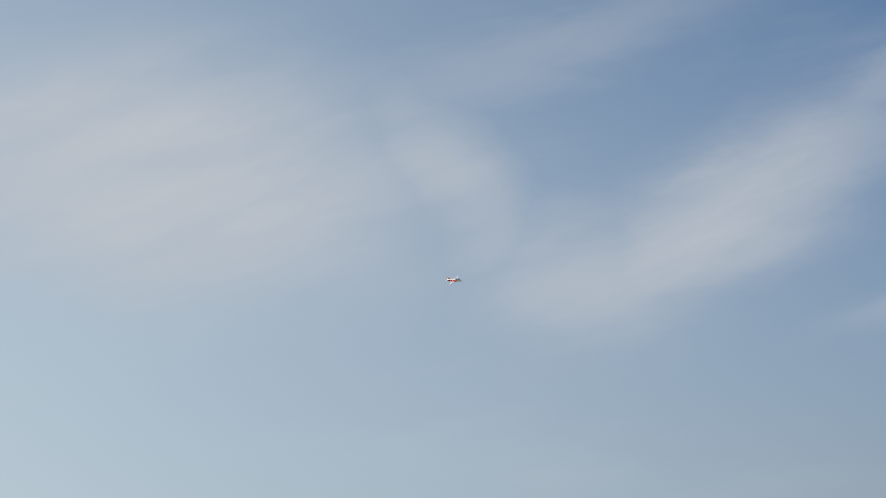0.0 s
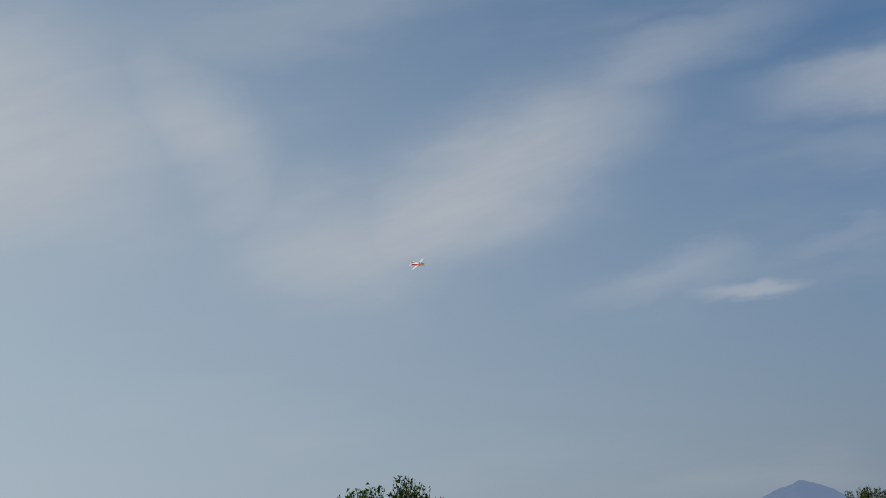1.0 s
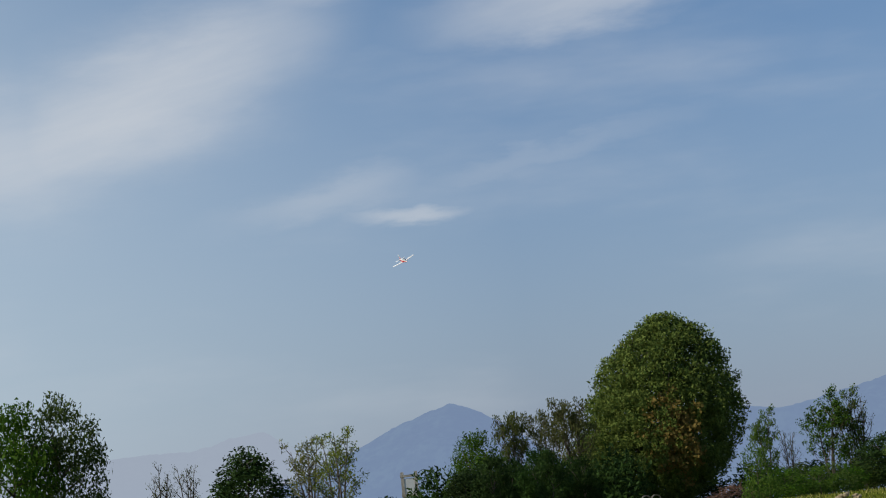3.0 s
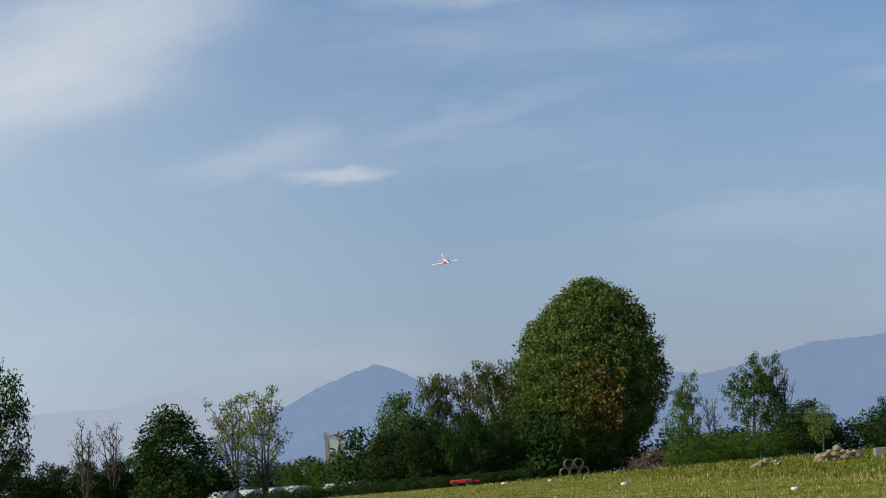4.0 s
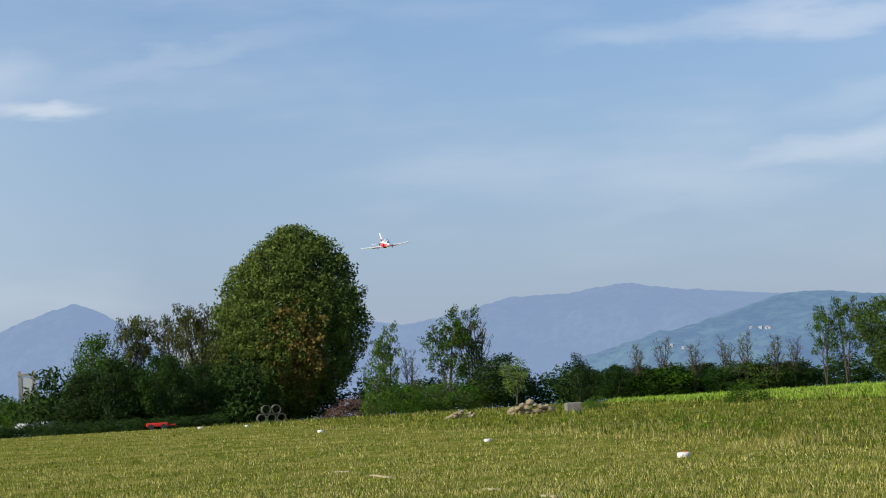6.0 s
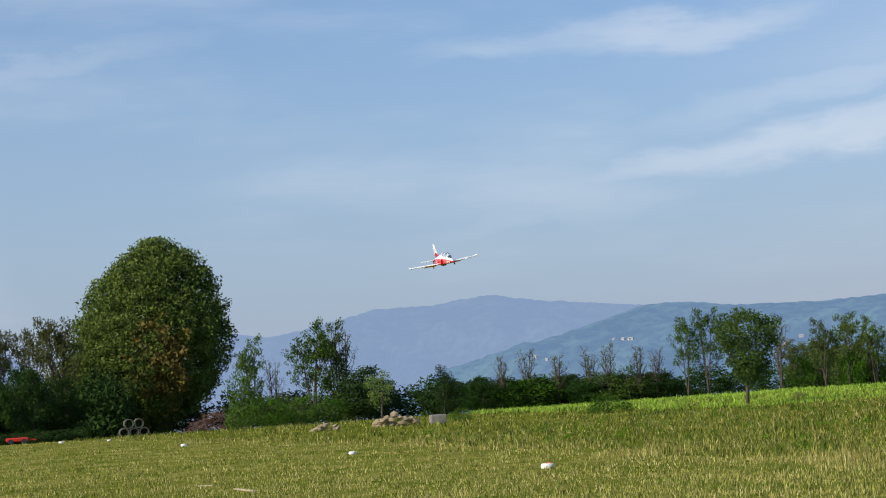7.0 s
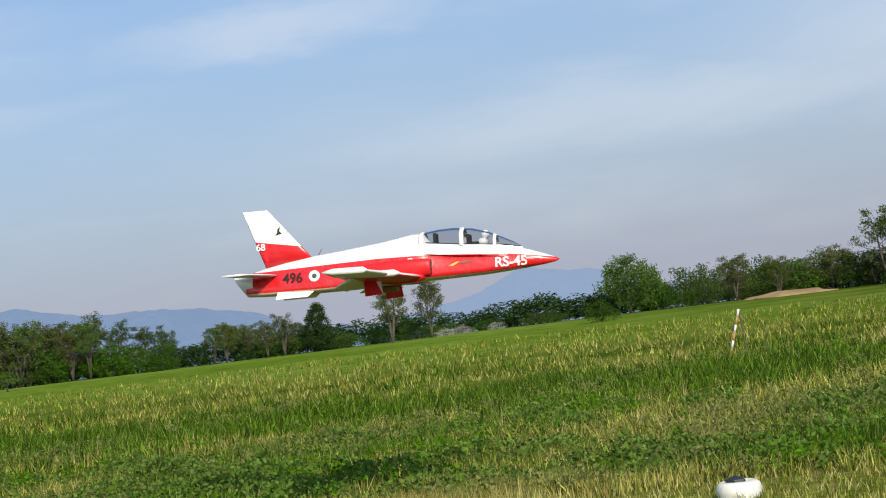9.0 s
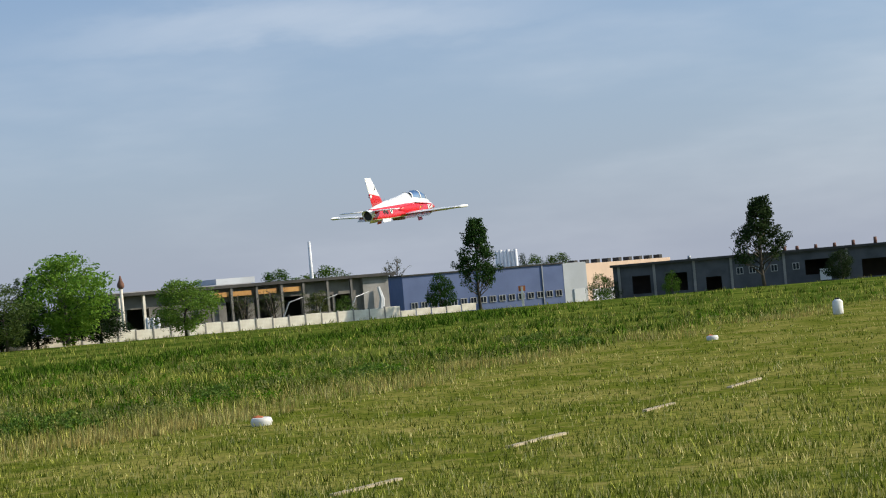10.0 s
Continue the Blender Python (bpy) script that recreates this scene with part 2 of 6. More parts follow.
def ground_paint():
    m, k, p = material("meadow_soil", 1.0, 0.0, 0.0)
    co = k.n("ShaderNodeNewGeometry").outputs["Position"]
    x, y, z = k.xyz(co)
    e = None
    for c in (2.967963e-06, -0.00119027, 0.2910478, 15.69354):
        e = c if e is None else k.math("MULTIPLY_ADD", e, y, c)
    s = k.math("SUBTRACT", x, e)
    s = k.math("ADD", s, k.math("MULTIPLY", k.math("SUBTRACT", k.noise(co, 0.12, 4.0), 0.5), 5.0))
    mown = k.mix(k.ramp(k.noise(co, 0.5, 6.0), 0.35, 0.7), c4(0.11, 0.135, 0.014), c4(0.26, 0.235, 0.06))
    mown = k.mix(k.ramp(k.noise(co, 9.0, 5.0, 0.7), 0.46, 0.62, 0.0, 0.8), mown, c4(0.035, 0.06, 0.006))
    mown = k.mix(k.ramp(k.noise(co, 1.7, 5.0, 0.65), 0.5, 0.66, 0.0, 0.6), mown, c4(0.30, 0.25, 0.085))
    tall = k.mix(k.ramp(k.noise(co, 0.22, 6.0), 0.35, 0.68), c4(0.04, 0.072, 0.008), c4(0.15, 0.175, 0.03))
    olive = k.mix(k.ramp(k.noise(co, 0.3, 6.0), 0.35, 0.68), c4(0.10, 0.12, 0.012), c4(0.20, 0.19, 0.035))
    tall = k.mix(k.ramp(y, 10.0, 34.0), tall, olive)
    tall = k.mix(k.ramp(k.noise(co, 5.0, 4.0), 0.45, 0.7, 0.0, 0.6), tall, c4(0.045, 0.085, 0.010))
    far = k.mix(k.ramp(k.noise(co, 0.05, 5.0), 0.35, 0.7), c4(0.12, 0.19, 0.018), c4(0.19, 0.27, 0.04))
    far = k.mix(k.ramp(k.noise(co, 0.7, 6.0, 0.7), 0.45, 0.62, 0.0, 0.6), far, c4(0.05, 0.10, 0.01))
    far = k.mix(k.ramp(y, -15.0, -50.0), far, tall)
    c = k.mix(k.ramp(s, -0.5, 2.5), mown, tall)
    c = k.mix(k.ramp(s, 32.0, 60.0), c, far)
    k.put(p.inputs["Base Color"], c)
    return m


def lie(x, y):
    """Height of the ground: level by the runway, falling gently away beyond the field."""
    d = math.hypot(x, y)
    if d < 1.0:
        return -0.02
    start = 120 - 25 * min(1.0, max(0.0, (y / d - 0.75) / 0.2))
    z = -0.02 - 0.0165 * max(0.0, d - start)
    if d < 400:
        z += noise.noise((x * 0.05, y * 0.05, 0)) * 0.07 + noise.noise((x * 0.2, y * 0.2, 5)) * 0.025
    return z


rings_d = [0.0] + [1.6 * 1.1155 ** i for i in range(73)]
gv, gf = [(0.0, 0.0, 0.0)], []
SEG = 180
for d in rings_d[1:]:
    for s in range(SEG):
        a = 2 * math.pi * s / SEG
        x, y = d * math.sin(a), d * math.cos(a)
        gv.append((x, y, lie(x, y)))
for s in range(SEG):
    gf.append((0, 1 + (s + 1) % SEG, 1 + s))
for r in range(len(rings_d) - 2):
    for s in range(SEG):
        a, b = 1 + r * SEG + s, 1 + r * SEG + (s + 1) % SEG
        gf.append((a, b, b + SEG, a + SEG))
ground = tagged(new("ground", mesh_from("ground", gv, gf, ground_paint(), True)),
                "flat meadow of mown and rough grass around a runway", "ground", kind="structure")


def leaves(name, centres, spread, size, per, mat, r, sides=4):
    """Small pointed leaves strewn round the centres."""
    n = len(centres) * per
    c = np.repeat(np.array(centres), per, 0) + np.clip(r.normal(0, 1, (n, 3)), -1.5, 1.5) * spread * np.array([1, 1, 0.75])
    a = r.normal(0, 1, (n, 3))
    a /= np.linalg.norm(a, axis=1)[:, None]
    b = np.cross(a, r.normal(0, 1, (n, 3)))
    b /= np.linalg.norm(b, axis=1)[:, None]
    s = size * r.uniform(0.55, 1.45, (n, 1))
    rim = [c - a * s, c + b * s * 0.6, c + a * s, c - b * s * 0.6]
    if sides == 3:
        rim = [c - a * s, c + b * s * 0.75, c + a * s * 0.9]
    return raw_mesh(name, np.stack(rim, 1).reshape(-1, 3), np.arange(sides * n), sides, mat)


# ---- grass ----
def grass_paint(name, root, tip, dry, share):
    m, k, p = material(name, 1.0, 0.0, 0.03)
    g = k.n("ShaderNodeNewGeometry")
    isl = g.outputs["Random Per Island"]
    n1 = k.noise(g.outputs["Position"], 0.35, 5.0)
    c = k.mix(k.math("POWER", isl, 1.7), c4(*[q * 0.6 for q in root]), c4(*[min(0.8, q * 1.3) for q in tip]))
    lush = k.ramp(k.noise(g.outputs["Position"], 0.55, 6.0, 0.6), 0.47, 0.62, 0.0, 0.62)
    c = k.mix(lush, c, c4(root[0] * 1.5, root[1] * 1.5, root[2] * 1.5))
    tuft = k.ramp(k.noise(g.outputs["Position"], 4.5, 3.0, 0.6), 0.48, 0.62, 0.0, 0.65)
    c = k.mix(tuft, c, c4(*[q * 0.9 for q in root]))
    f = k.math("MULTIPLY", k.ramp(k.math("FRACT", k.math("MULTIPLY", isl, 17.0)), 1.0 - share, 1.0 - share + 0.1), k.ramp(n1, 0.3, 0.6, 0.25, 1.0))
    c = k.mix(f, c, c4(*dry))
    k.put(p.inputs["Base Color"], c)
    tr = k.n("ShaderNodeBsdfTranslucent")
    k.put(tr.inputs[0], c)
    mx = k.n("ShaderNodeMixShader")
    mx.inputs[0].default_value = 0.2
    k.t.links.new(p.outputs[0], mx.inputs[1])
    k.t.links.new(tr.outputs[0], mx.inputs[2])
    k.t.links.new(mx.outputs[0], m.node_tree.nodes["Material Output"].inputs[0])
    return m


rng = np.random.default_rng(7)
EDGE = np.array([2.967963e-06, -0.00119027, 0.2910478, 15.69354])


def wave(x, y, f, ph):
    """Smooth patchiness between 0 and 1."""
    return 0.5 + 0.25 * (np.sin(x * f + ph) * np.cos(y * f * 1.3 + ph * 2) + np.sin((x * 0.6 + y * 0.8) * f * 1.9 + ph) + 0.6 * np.sin((x - y) * f * 3.1 + ph * 3) * np.sin(y * f * 2.3)) 


def blades(name, n, near, far, s0, s1, height, width, mat, label, patch=None, az=(4.0, 194.0), bend=0.5, tuft=5, swell=0.05):
    """A stand of grass blades in tufts between two distances from the runway's edge."""
    out = []
    left = n // tuft
    for _ in range(60):
        k = n // tuft
        a = np.radians(rng.uniform(az[0], az[1], k))
        d = 1.0 / rng.uniform(1.0 / far, 1.0 / near, k)
        x, y = d * np.sin(a), d * np.cos(a)
        s = x - np.polyval(EDGE, np.clip(y, -90, 110)) + 1.6 * (wave(x, y, 0.35, 1.0) - 0.5)
        ok = (s > s0) & (s < s1)
        if patch is not None:
            ok &= rng.uniform(0, 1, k) < patch(x, y, s)
        out.append(np.stack([x[ok], y[ok], d[ok]], 1)[:left])
        left -= len(out[-1])
        if left <= 0:
            break
    q = np.concatenate(out)
    tall = np.repeat(rng.uniform(0.65, 1.35, len(q)), tuft)
    q = np.repeat(q, tuft, 0)
    k = len(q)
    x, y, d = q.T
    far_k = np.maximum(d / 18.0, 0.8)
    x = x + rng.normal(0, 0.035, k) * far_k ** 0.6
    y = y + rng.normal(0, 0.035, k) * far_k ** 0.6
    zz = np.array([lie(a, b) for a, b in zip(x, y)])
    h = height * tall * rng.uniform(0.6, 1.2, k) * (0.7 + 0.6 * wave(x, y, 0.9, 2.0)) * np.maximum(far_k, 1.0) ** swell
    wd = width * rng.uniform(0.6, 1.4, k) * far_k ** 0.55
    t = rng.uniform(0, 2 * np.pi, k)
    lean = h * bend * rng.uniform(0.1, 1.0, k)
    t2 = rng.uniform(0, 2 * np.pi, k)
    co = np.zeros((k, 3, 3), np.float32)
    co[:, 0] = np.stack([x - wd * np.cos(t), y - wd * np.sin(t), zz - 0.02], 1)
    co[:, 1] = np.stack([x + wd * np.cos(t), y + wd * np.sin(t), zz - 0.02], 1)
    co[:, 2] = np.stack([x + lean * np.cos(t2), y + lean * np.sin(t2), zz + h], 1)
    ob = new(name, raw_mesh(name, co.reshape(-1, 3), np.arange(3 * k), 3, mat))
    return tagged(ob, label, "grass", kind="stuff")


def band(y, s):
    """Strength of the long dark drift of lush grass that runs beside the runway."""
    mid = 20.0 + 0.12 * np.clip(-20.0 - y, 0, 80)
    return np.exp(-((s - mid) / 3.2) ** 2)


G_MOWN = grass_paint("mown_grass", (0.05, 0.085, 0.008), (0.42, 0.43, 0.085), (0.68, 0.60, 0.26), 0.24)
G_DRY = grass_paint("dry_grass", (0.30, 0.23, 0.07), (0.72, 0.57, 0.22), (0.14, 0.19, 0.04), 0.28)
G_TALL = grass_paint("tall_grass", (0.06, 0.088, 0.010), (0.46, 0.46, 0.10), (0.50, 0.42, 0.17), 0.14)
G_LUSH = grass_paint("lush_grass", (0.018, 0.05, 0.004), (0.15, 0.255, 0.024), (0.3, 0.36, 0.08), 0.1)
G_CROP = grass_paint("crop_leaves", (0.19, 0.31, 0.035), (0.30, 0.45, 0.06), (0.34, 0.42, 0.1), 0.2)
blades("mown_grass", 260000, 12.5, 105, -60, 1.0, 0.060, 0.007, G_MOWN, "short mown yellow-green runway grass", bend=0.9)
blades("runway_grass", 150000, 20, 105, -45, 1.0, 0.06, 0.0055, grass_paint("runway_grass", (0.06, 0.09, 0.01), (0.40, 0.40, 0.09), (0.60, 0.50, 0.22), 0.34), "yellowing mown grass at the runway's far end", az=(4.0, 58.0), bend=0.8)
blades("dry_grass", 80000, 12.5, 95, -0.8, 1.9, 0.14, 0.0055, G_DRY, "strip of dry straw-coloured grass along the runway edge",
       lambda x, y, s: np.clip(wave(x, y, 0.5, 0.3) * 1.25, 0, 1) ** 2.2 * np.where(y > 5, 0.6, 1.0), bend=0.35)
blades("tall_grass", 260000, 13, 120, 0.4, 70, 0.145, 0.0085, G_TALL, "tall unmown meadow grass with straw-coloured stalks",
       lambda x, y, s: np.clip(1.4 - y / 28.0, 0.12, 1.0) * (1 - 0.88 * band(y, s)), bend=0.9)
blades("meadow_grass", 110000, 22, 105, 0.6, 60, 0.11, 0.009, grass_paint("meadow_grass", (0.06, 0.085, 0.01), (0.29, 0.31, 0.065), (0.5, 0.43, 0.18), 0.16), "olive yellow rough meadow grass beside the runway",
       lambda x, y, s: np.clip((y - 11.0) / 18.0, 0, 1), az=(4.0, 75.0), bend=0.9)
blades("lush_grass", 150000, 14, 110, 1.5, 36, 0.20, 0.011, G_LUSH, "dark lush drifts of tall grass in the meadow",
       lambda x, y, s: np.maximum(band(y, s), np.clip(wave(x, y, 0.42, 4.0) * 2.2 - 1.35, 0, 0.3)) * np.clip(1.1 - y / 34.0, 0.12, 1), tuft=9, bend=0.9)


# seed heads on long pale stalks, and leafy weeds, standing out of the meadow
blades("seed_stalks", 16000, 13, 60, -0.5, 30, 0.19, 0.0035, grass_paint("seed_stalks", (0.38, 0.31, 0.14), (0.66, 0.56, 0.3), (0.2, 0.24, 0.06), 0.2), "thin pale seed stalks in the meadow",
       lambda x, y, s: np.clip(wave(x, y, 0.3, 2.2) * 1.8 - 0.5, 0.08, 1), bend=0.5, tuft=3)


def weed_clumps(name, n, mat, label, s0, s1, az0, az1):
    """Low mounds of broad-leaved weeds, each a heap of leaves."""
    cs = []
    while n > 0:
        a, d = math.radians(rng.uniform(az0, az1)), 1.0 / rng.uniform(1 / 55.0, 1 / 14.0)
        x, y = d * math.sin(a), d * math.cos(a)
        s = x - float(np.polyval(EDGE, y))
        if not s0 < s < s1 or rng.uniform() > 1.25 - s / s1:
            continue
        n -= 1
        z, R, H = lie(x, y), rng.uniform(0.3, 1.1), rng.uniform(0.16, 0.34)
        turn = rng.uniform(0, 3.14)
        for _ in range(int(150 * R)):
            u, t = math.sqrt(rng.uniform()), rng.uniform(0, 6.28)
            px, py = R * u * math.cos(t), 0.55 * R * u * math.sin(t)
            cs.append((x + px * math.cos(turn) - py * math.sin(turn), y + px * math.sin(turn) + py * math.cos(turn),
                       z + H * (1 - 0.75 * u * u) * rng.uniform(0.55, 1.05)))
    return tagged(new(name, leaves(name, cs, 0.03, 0.025, 6, mat, rng)), label, "weeds", kind="stuff")


def weeds(name, n, size, mat, label, phase, s0=1.0, s1=26.0):
    """Leafy plants scattered in drifts over the meadow."""
    cs = []
    while len(cs) < n:
        a, d = math.radians(rng.uniform(30, 190)), 1.0 / rng.uniform(1 / 75.0, 1 / 13.5)
        x, y = d * math.sin(a), d * math.cos(a)
        s = x - np.polyval(EDGE, y)
        if s0 < s < s1 and rng.uniform() < max(0.03, float(wave(np.array(x), np.array(y), 0.5, phase)) * 2.4 - 1.3):
            z = lie(x, y)
            for _ in range(4):
                cs.append((x + rng.normal() * 0.07, y + rng.normal() * 0.07, z + 0.05 + rng.uniform(0, 0.13)))
    return tagged(new(name, leaves(name, cs, 0.05, size, 7, mat, rng)), label, "weeds", kind="stuff")


def crop_here(x, y, s):
    return ((x * 0.23 + y) > 73.0) & (x > 46) & (y > 20)


blades("crop", 45000, 70, 170, 20, 160, 0.15, 0.012, G_CROP, "bright green crop field behind the meadow",
       lambda x, y, s: np.where(crop_here(x, y, s), 1.0, 0.0), az=(31.8, 80.0), swell=0.0)
weed_clumps("weed_clumps", 210, leaf_paint("clump_leaf", (0.035, 0.09, 0.005), (0.13, 0.24, 0.018), 0.25), "low dark green mounds of broad-leaved weeds", 1.6, 14.0, 55, 186)


weeds("broad_weeds", 7000, 0.026, leaf_paint("weed_leaf", (0.04, 0.09, 0.005), (0.12, 0.21, 0.018)), "drifts of dark green broad-leaved weeds", 4.0)
weeds("pale_weeds", 14000, 0.022, leaf_paint("pale_weed_leaf", (0.14, 0.19, 0.03), (0.32, 0.36, 0.08)), "drifts of yellowish flowering weeds", 1.3)

# ---- hills ----
from mathutils.bvhtree import BVHTree


# rough grass on the near side of the runway
blades("verge_grass", 60000, 30, 120, -70, -4, 0.17, 0.010, grass_paint("verge_grass", (0.10, 0.12, 0.02), (0.28, 0.28, 0.06), (0.42, 0.36, 0.14), 0.25), "tall yellowish verge grass beside the runway",
       lambda x, y, s: np.where((x < 8.7 + (y - 35.6) * 0.215) & (y > 20), 1.0, 0.0), az=(2.0, 18.0))


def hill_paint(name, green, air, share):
    """Wooded slope with haze mixed in as a flat glow of the air's colour."""
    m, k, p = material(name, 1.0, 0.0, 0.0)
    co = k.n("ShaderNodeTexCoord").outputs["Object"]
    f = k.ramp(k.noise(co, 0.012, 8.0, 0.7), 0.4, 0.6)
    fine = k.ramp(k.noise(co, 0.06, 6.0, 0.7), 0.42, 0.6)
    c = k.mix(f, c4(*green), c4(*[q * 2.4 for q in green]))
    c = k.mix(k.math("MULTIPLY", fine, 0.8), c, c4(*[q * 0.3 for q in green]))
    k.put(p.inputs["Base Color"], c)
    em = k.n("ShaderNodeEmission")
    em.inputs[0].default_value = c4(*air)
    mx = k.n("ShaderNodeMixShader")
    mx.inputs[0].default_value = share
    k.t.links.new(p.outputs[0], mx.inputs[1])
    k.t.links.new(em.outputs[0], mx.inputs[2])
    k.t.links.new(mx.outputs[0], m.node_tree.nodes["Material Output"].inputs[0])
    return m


SLOPES = []


def hill(name, dist, depth, crest, mat, label, rough=1.0):
    """A ridge by compass angle and height angle of its crest."""
    crest = [(crest[0][0] - 2.0, -0.7)] + list(crest) + [(crest[-1][0] + 2.0, -0.7)]
    a = np.arange(crest[0][0], crest[-1][0] + 0.01, 0.06)
    e = np.interp(a, [c[0] for c in crest], [c[1] for c in crest])
    ker = np.hanning(9)
    e = np.convolve(np.pad(e, 4, mode="edge"), ker / ker.sum(), "valid")
    rows = 22
    v, f = [], []
    for j in range(rows + 1):
        u = j / rows
        d = dist - depth * (1 - u)
        for ai, ei in zip(a, e):
            top = EYE + dist * math.tan(radians(ei))
            x, y = polar(ai, d)
            fold = noise.fractal((x * 0.004, y * 0.004, 3.1), 1.0, 2.0, 6) * depth * 0.075 * math.sin(math.pi * min(u * 1.02, 1.0))
            ragged = (noise.noise((x * 0.03, y * 0.03, 1)) + 0.7 * noise.noise((x * 0.09, y * 0.09, 9))) * 2.2 * rough * (dist / 3000)
            v.append((x, y, (top + 80) * (u ** 0.85) - 80 + fold + ragged))
    n = len(a)
    for j in range(rows):
        for i in range(n - 1):
            f.append((j * n + i, j * n + i + 1, (j + 1) * n + i + 1, (j + 1) * n + i))
    SLOPES.append(BVHTree.FromPolygons(v, f))
    return tagged(new(name, mesh_from(name, v, f, mat, True)), label, "hill", "hills on the horizon", "structure")


# emission colours standing in for haze, a larger share on the fainter ridges
HAZE_GLOW = (0.34, 0.46, 0.69)
H_FAINT = hill_paint("hill_faint", (0.05, 0.07, 0.05), [q * f for q, f in zip(HAZE_GLOW, (1.45, 1.24, 1.02))], 0.95)
H_PALE = hill_paint("hill_pale", (0.05, 0.07, 0.05), [q * f for q, f in zip(HAZE_GLOW, (1.02, 1.0, 0.98))], 0.9)
H_BLUE = hill_paint("hill_blue", (0.04, 0.06, 0.045), [q * f for q, f in zip(HAZE_GLOW, (0.86, 0.88, 0.92))], 0.84)
H_MID = hill_paint("hill_mid", (0.06, 0.10, 0.055), [q * f for q, f in zip(HAZE_GLOW, (0.58, 0.70, 0.82))], 0.70)
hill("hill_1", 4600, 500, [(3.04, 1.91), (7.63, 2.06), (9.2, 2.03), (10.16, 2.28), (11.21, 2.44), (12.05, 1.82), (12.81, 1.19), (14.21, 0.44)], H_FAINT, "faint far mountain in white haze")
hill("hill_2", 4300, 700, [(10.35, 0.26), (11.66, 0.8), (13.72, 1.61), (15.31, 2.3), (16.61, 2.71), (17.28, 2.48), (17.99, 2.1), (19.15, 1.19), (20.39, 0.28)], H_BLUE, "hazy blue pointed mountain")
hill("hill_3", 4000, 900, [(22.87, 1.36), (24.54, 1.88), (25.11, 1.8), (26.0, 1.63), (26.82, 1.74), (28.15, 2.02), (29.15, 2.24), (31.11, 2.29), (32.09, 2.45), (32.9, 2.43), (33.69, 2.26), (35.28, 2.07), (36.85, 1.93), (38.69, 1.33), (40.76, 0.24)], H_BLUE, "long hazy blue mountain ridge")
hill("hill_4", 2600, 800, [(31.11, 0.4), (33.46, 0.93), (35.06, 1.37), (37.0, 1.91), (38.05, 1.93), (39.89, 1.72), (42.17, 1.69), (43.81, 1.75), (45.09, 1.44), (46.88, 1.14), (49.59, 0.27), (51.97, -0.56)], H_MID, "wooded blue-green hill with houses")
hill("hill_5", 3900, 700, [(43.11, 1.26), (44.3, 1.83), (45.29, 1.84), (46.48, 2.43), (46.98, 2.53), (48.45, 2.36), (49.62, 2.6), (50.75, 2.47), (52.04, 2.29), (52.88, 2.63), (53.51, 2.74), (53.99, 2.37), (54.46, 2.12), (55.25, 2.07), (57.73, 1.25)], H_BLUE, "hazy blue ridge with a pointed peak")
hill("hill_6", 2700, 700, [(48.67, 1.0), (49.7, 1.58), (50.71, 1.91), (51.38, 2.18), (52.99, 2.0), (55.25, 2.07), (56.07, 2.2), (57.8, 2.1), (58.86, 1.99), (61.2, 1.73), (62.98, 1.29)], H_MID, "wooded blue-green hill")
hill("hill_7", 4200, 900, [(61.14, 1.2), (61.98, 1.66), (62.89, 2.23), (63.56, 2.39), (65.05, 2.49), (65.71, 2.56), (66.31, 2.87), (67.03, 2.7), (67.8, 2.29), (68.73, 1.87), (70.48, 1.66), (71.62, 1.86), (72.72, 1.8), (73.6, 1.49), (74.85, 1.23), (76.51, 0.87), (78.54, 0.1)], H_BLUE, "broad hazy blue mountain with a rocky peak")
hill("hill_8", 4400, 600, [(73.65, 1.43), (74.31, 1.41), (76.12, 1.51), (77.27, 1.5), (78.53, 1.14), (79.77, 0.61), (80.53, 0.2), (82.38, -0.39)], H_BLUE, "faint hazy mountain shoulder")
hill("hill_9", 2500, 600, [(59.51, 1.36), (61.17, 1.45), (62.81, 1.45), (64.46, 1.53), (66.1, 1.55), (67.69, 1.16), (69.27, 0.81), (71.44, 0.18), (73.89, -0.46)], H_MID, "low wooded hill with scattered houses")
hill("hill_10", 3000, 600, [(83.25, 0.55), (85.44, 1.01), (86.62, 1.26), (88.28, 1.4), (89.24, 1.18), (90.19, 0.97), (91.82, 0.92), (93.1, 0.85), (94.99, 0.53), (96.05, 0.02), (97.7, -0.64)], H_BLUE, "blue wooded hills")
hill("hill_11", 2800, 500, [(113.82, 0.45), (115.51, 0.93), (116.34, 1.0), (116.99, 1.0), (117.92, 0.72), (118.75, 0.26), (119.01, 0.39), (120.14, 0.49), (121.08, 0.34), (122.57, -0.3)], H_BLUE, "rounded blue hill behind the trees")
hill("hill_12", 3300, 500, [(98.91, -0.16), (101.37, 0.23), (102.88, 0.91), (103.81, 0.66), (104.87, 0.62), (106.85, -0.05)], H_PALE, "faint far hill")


# ---- trees ----
class Crown:
    """The outline of a crown: radius by height, both as shares of the tree's height."""

    def __init__(self, low, wide, top, lobes):
        self.low, self.wide, self.top, self.lobes = low, wide, top, lobes

    def radius(self, h):
        u = (h - self.low) / (1 - self.low)
        if u <= 0 or u >= 1:
            return 0.0
        if u < self.wide:
            return (u / self.wide) ** 0.5
        return max(0.0, 1 - ((u - self.wide) / (1 - self.wide)) ** self.top) ** 0.6


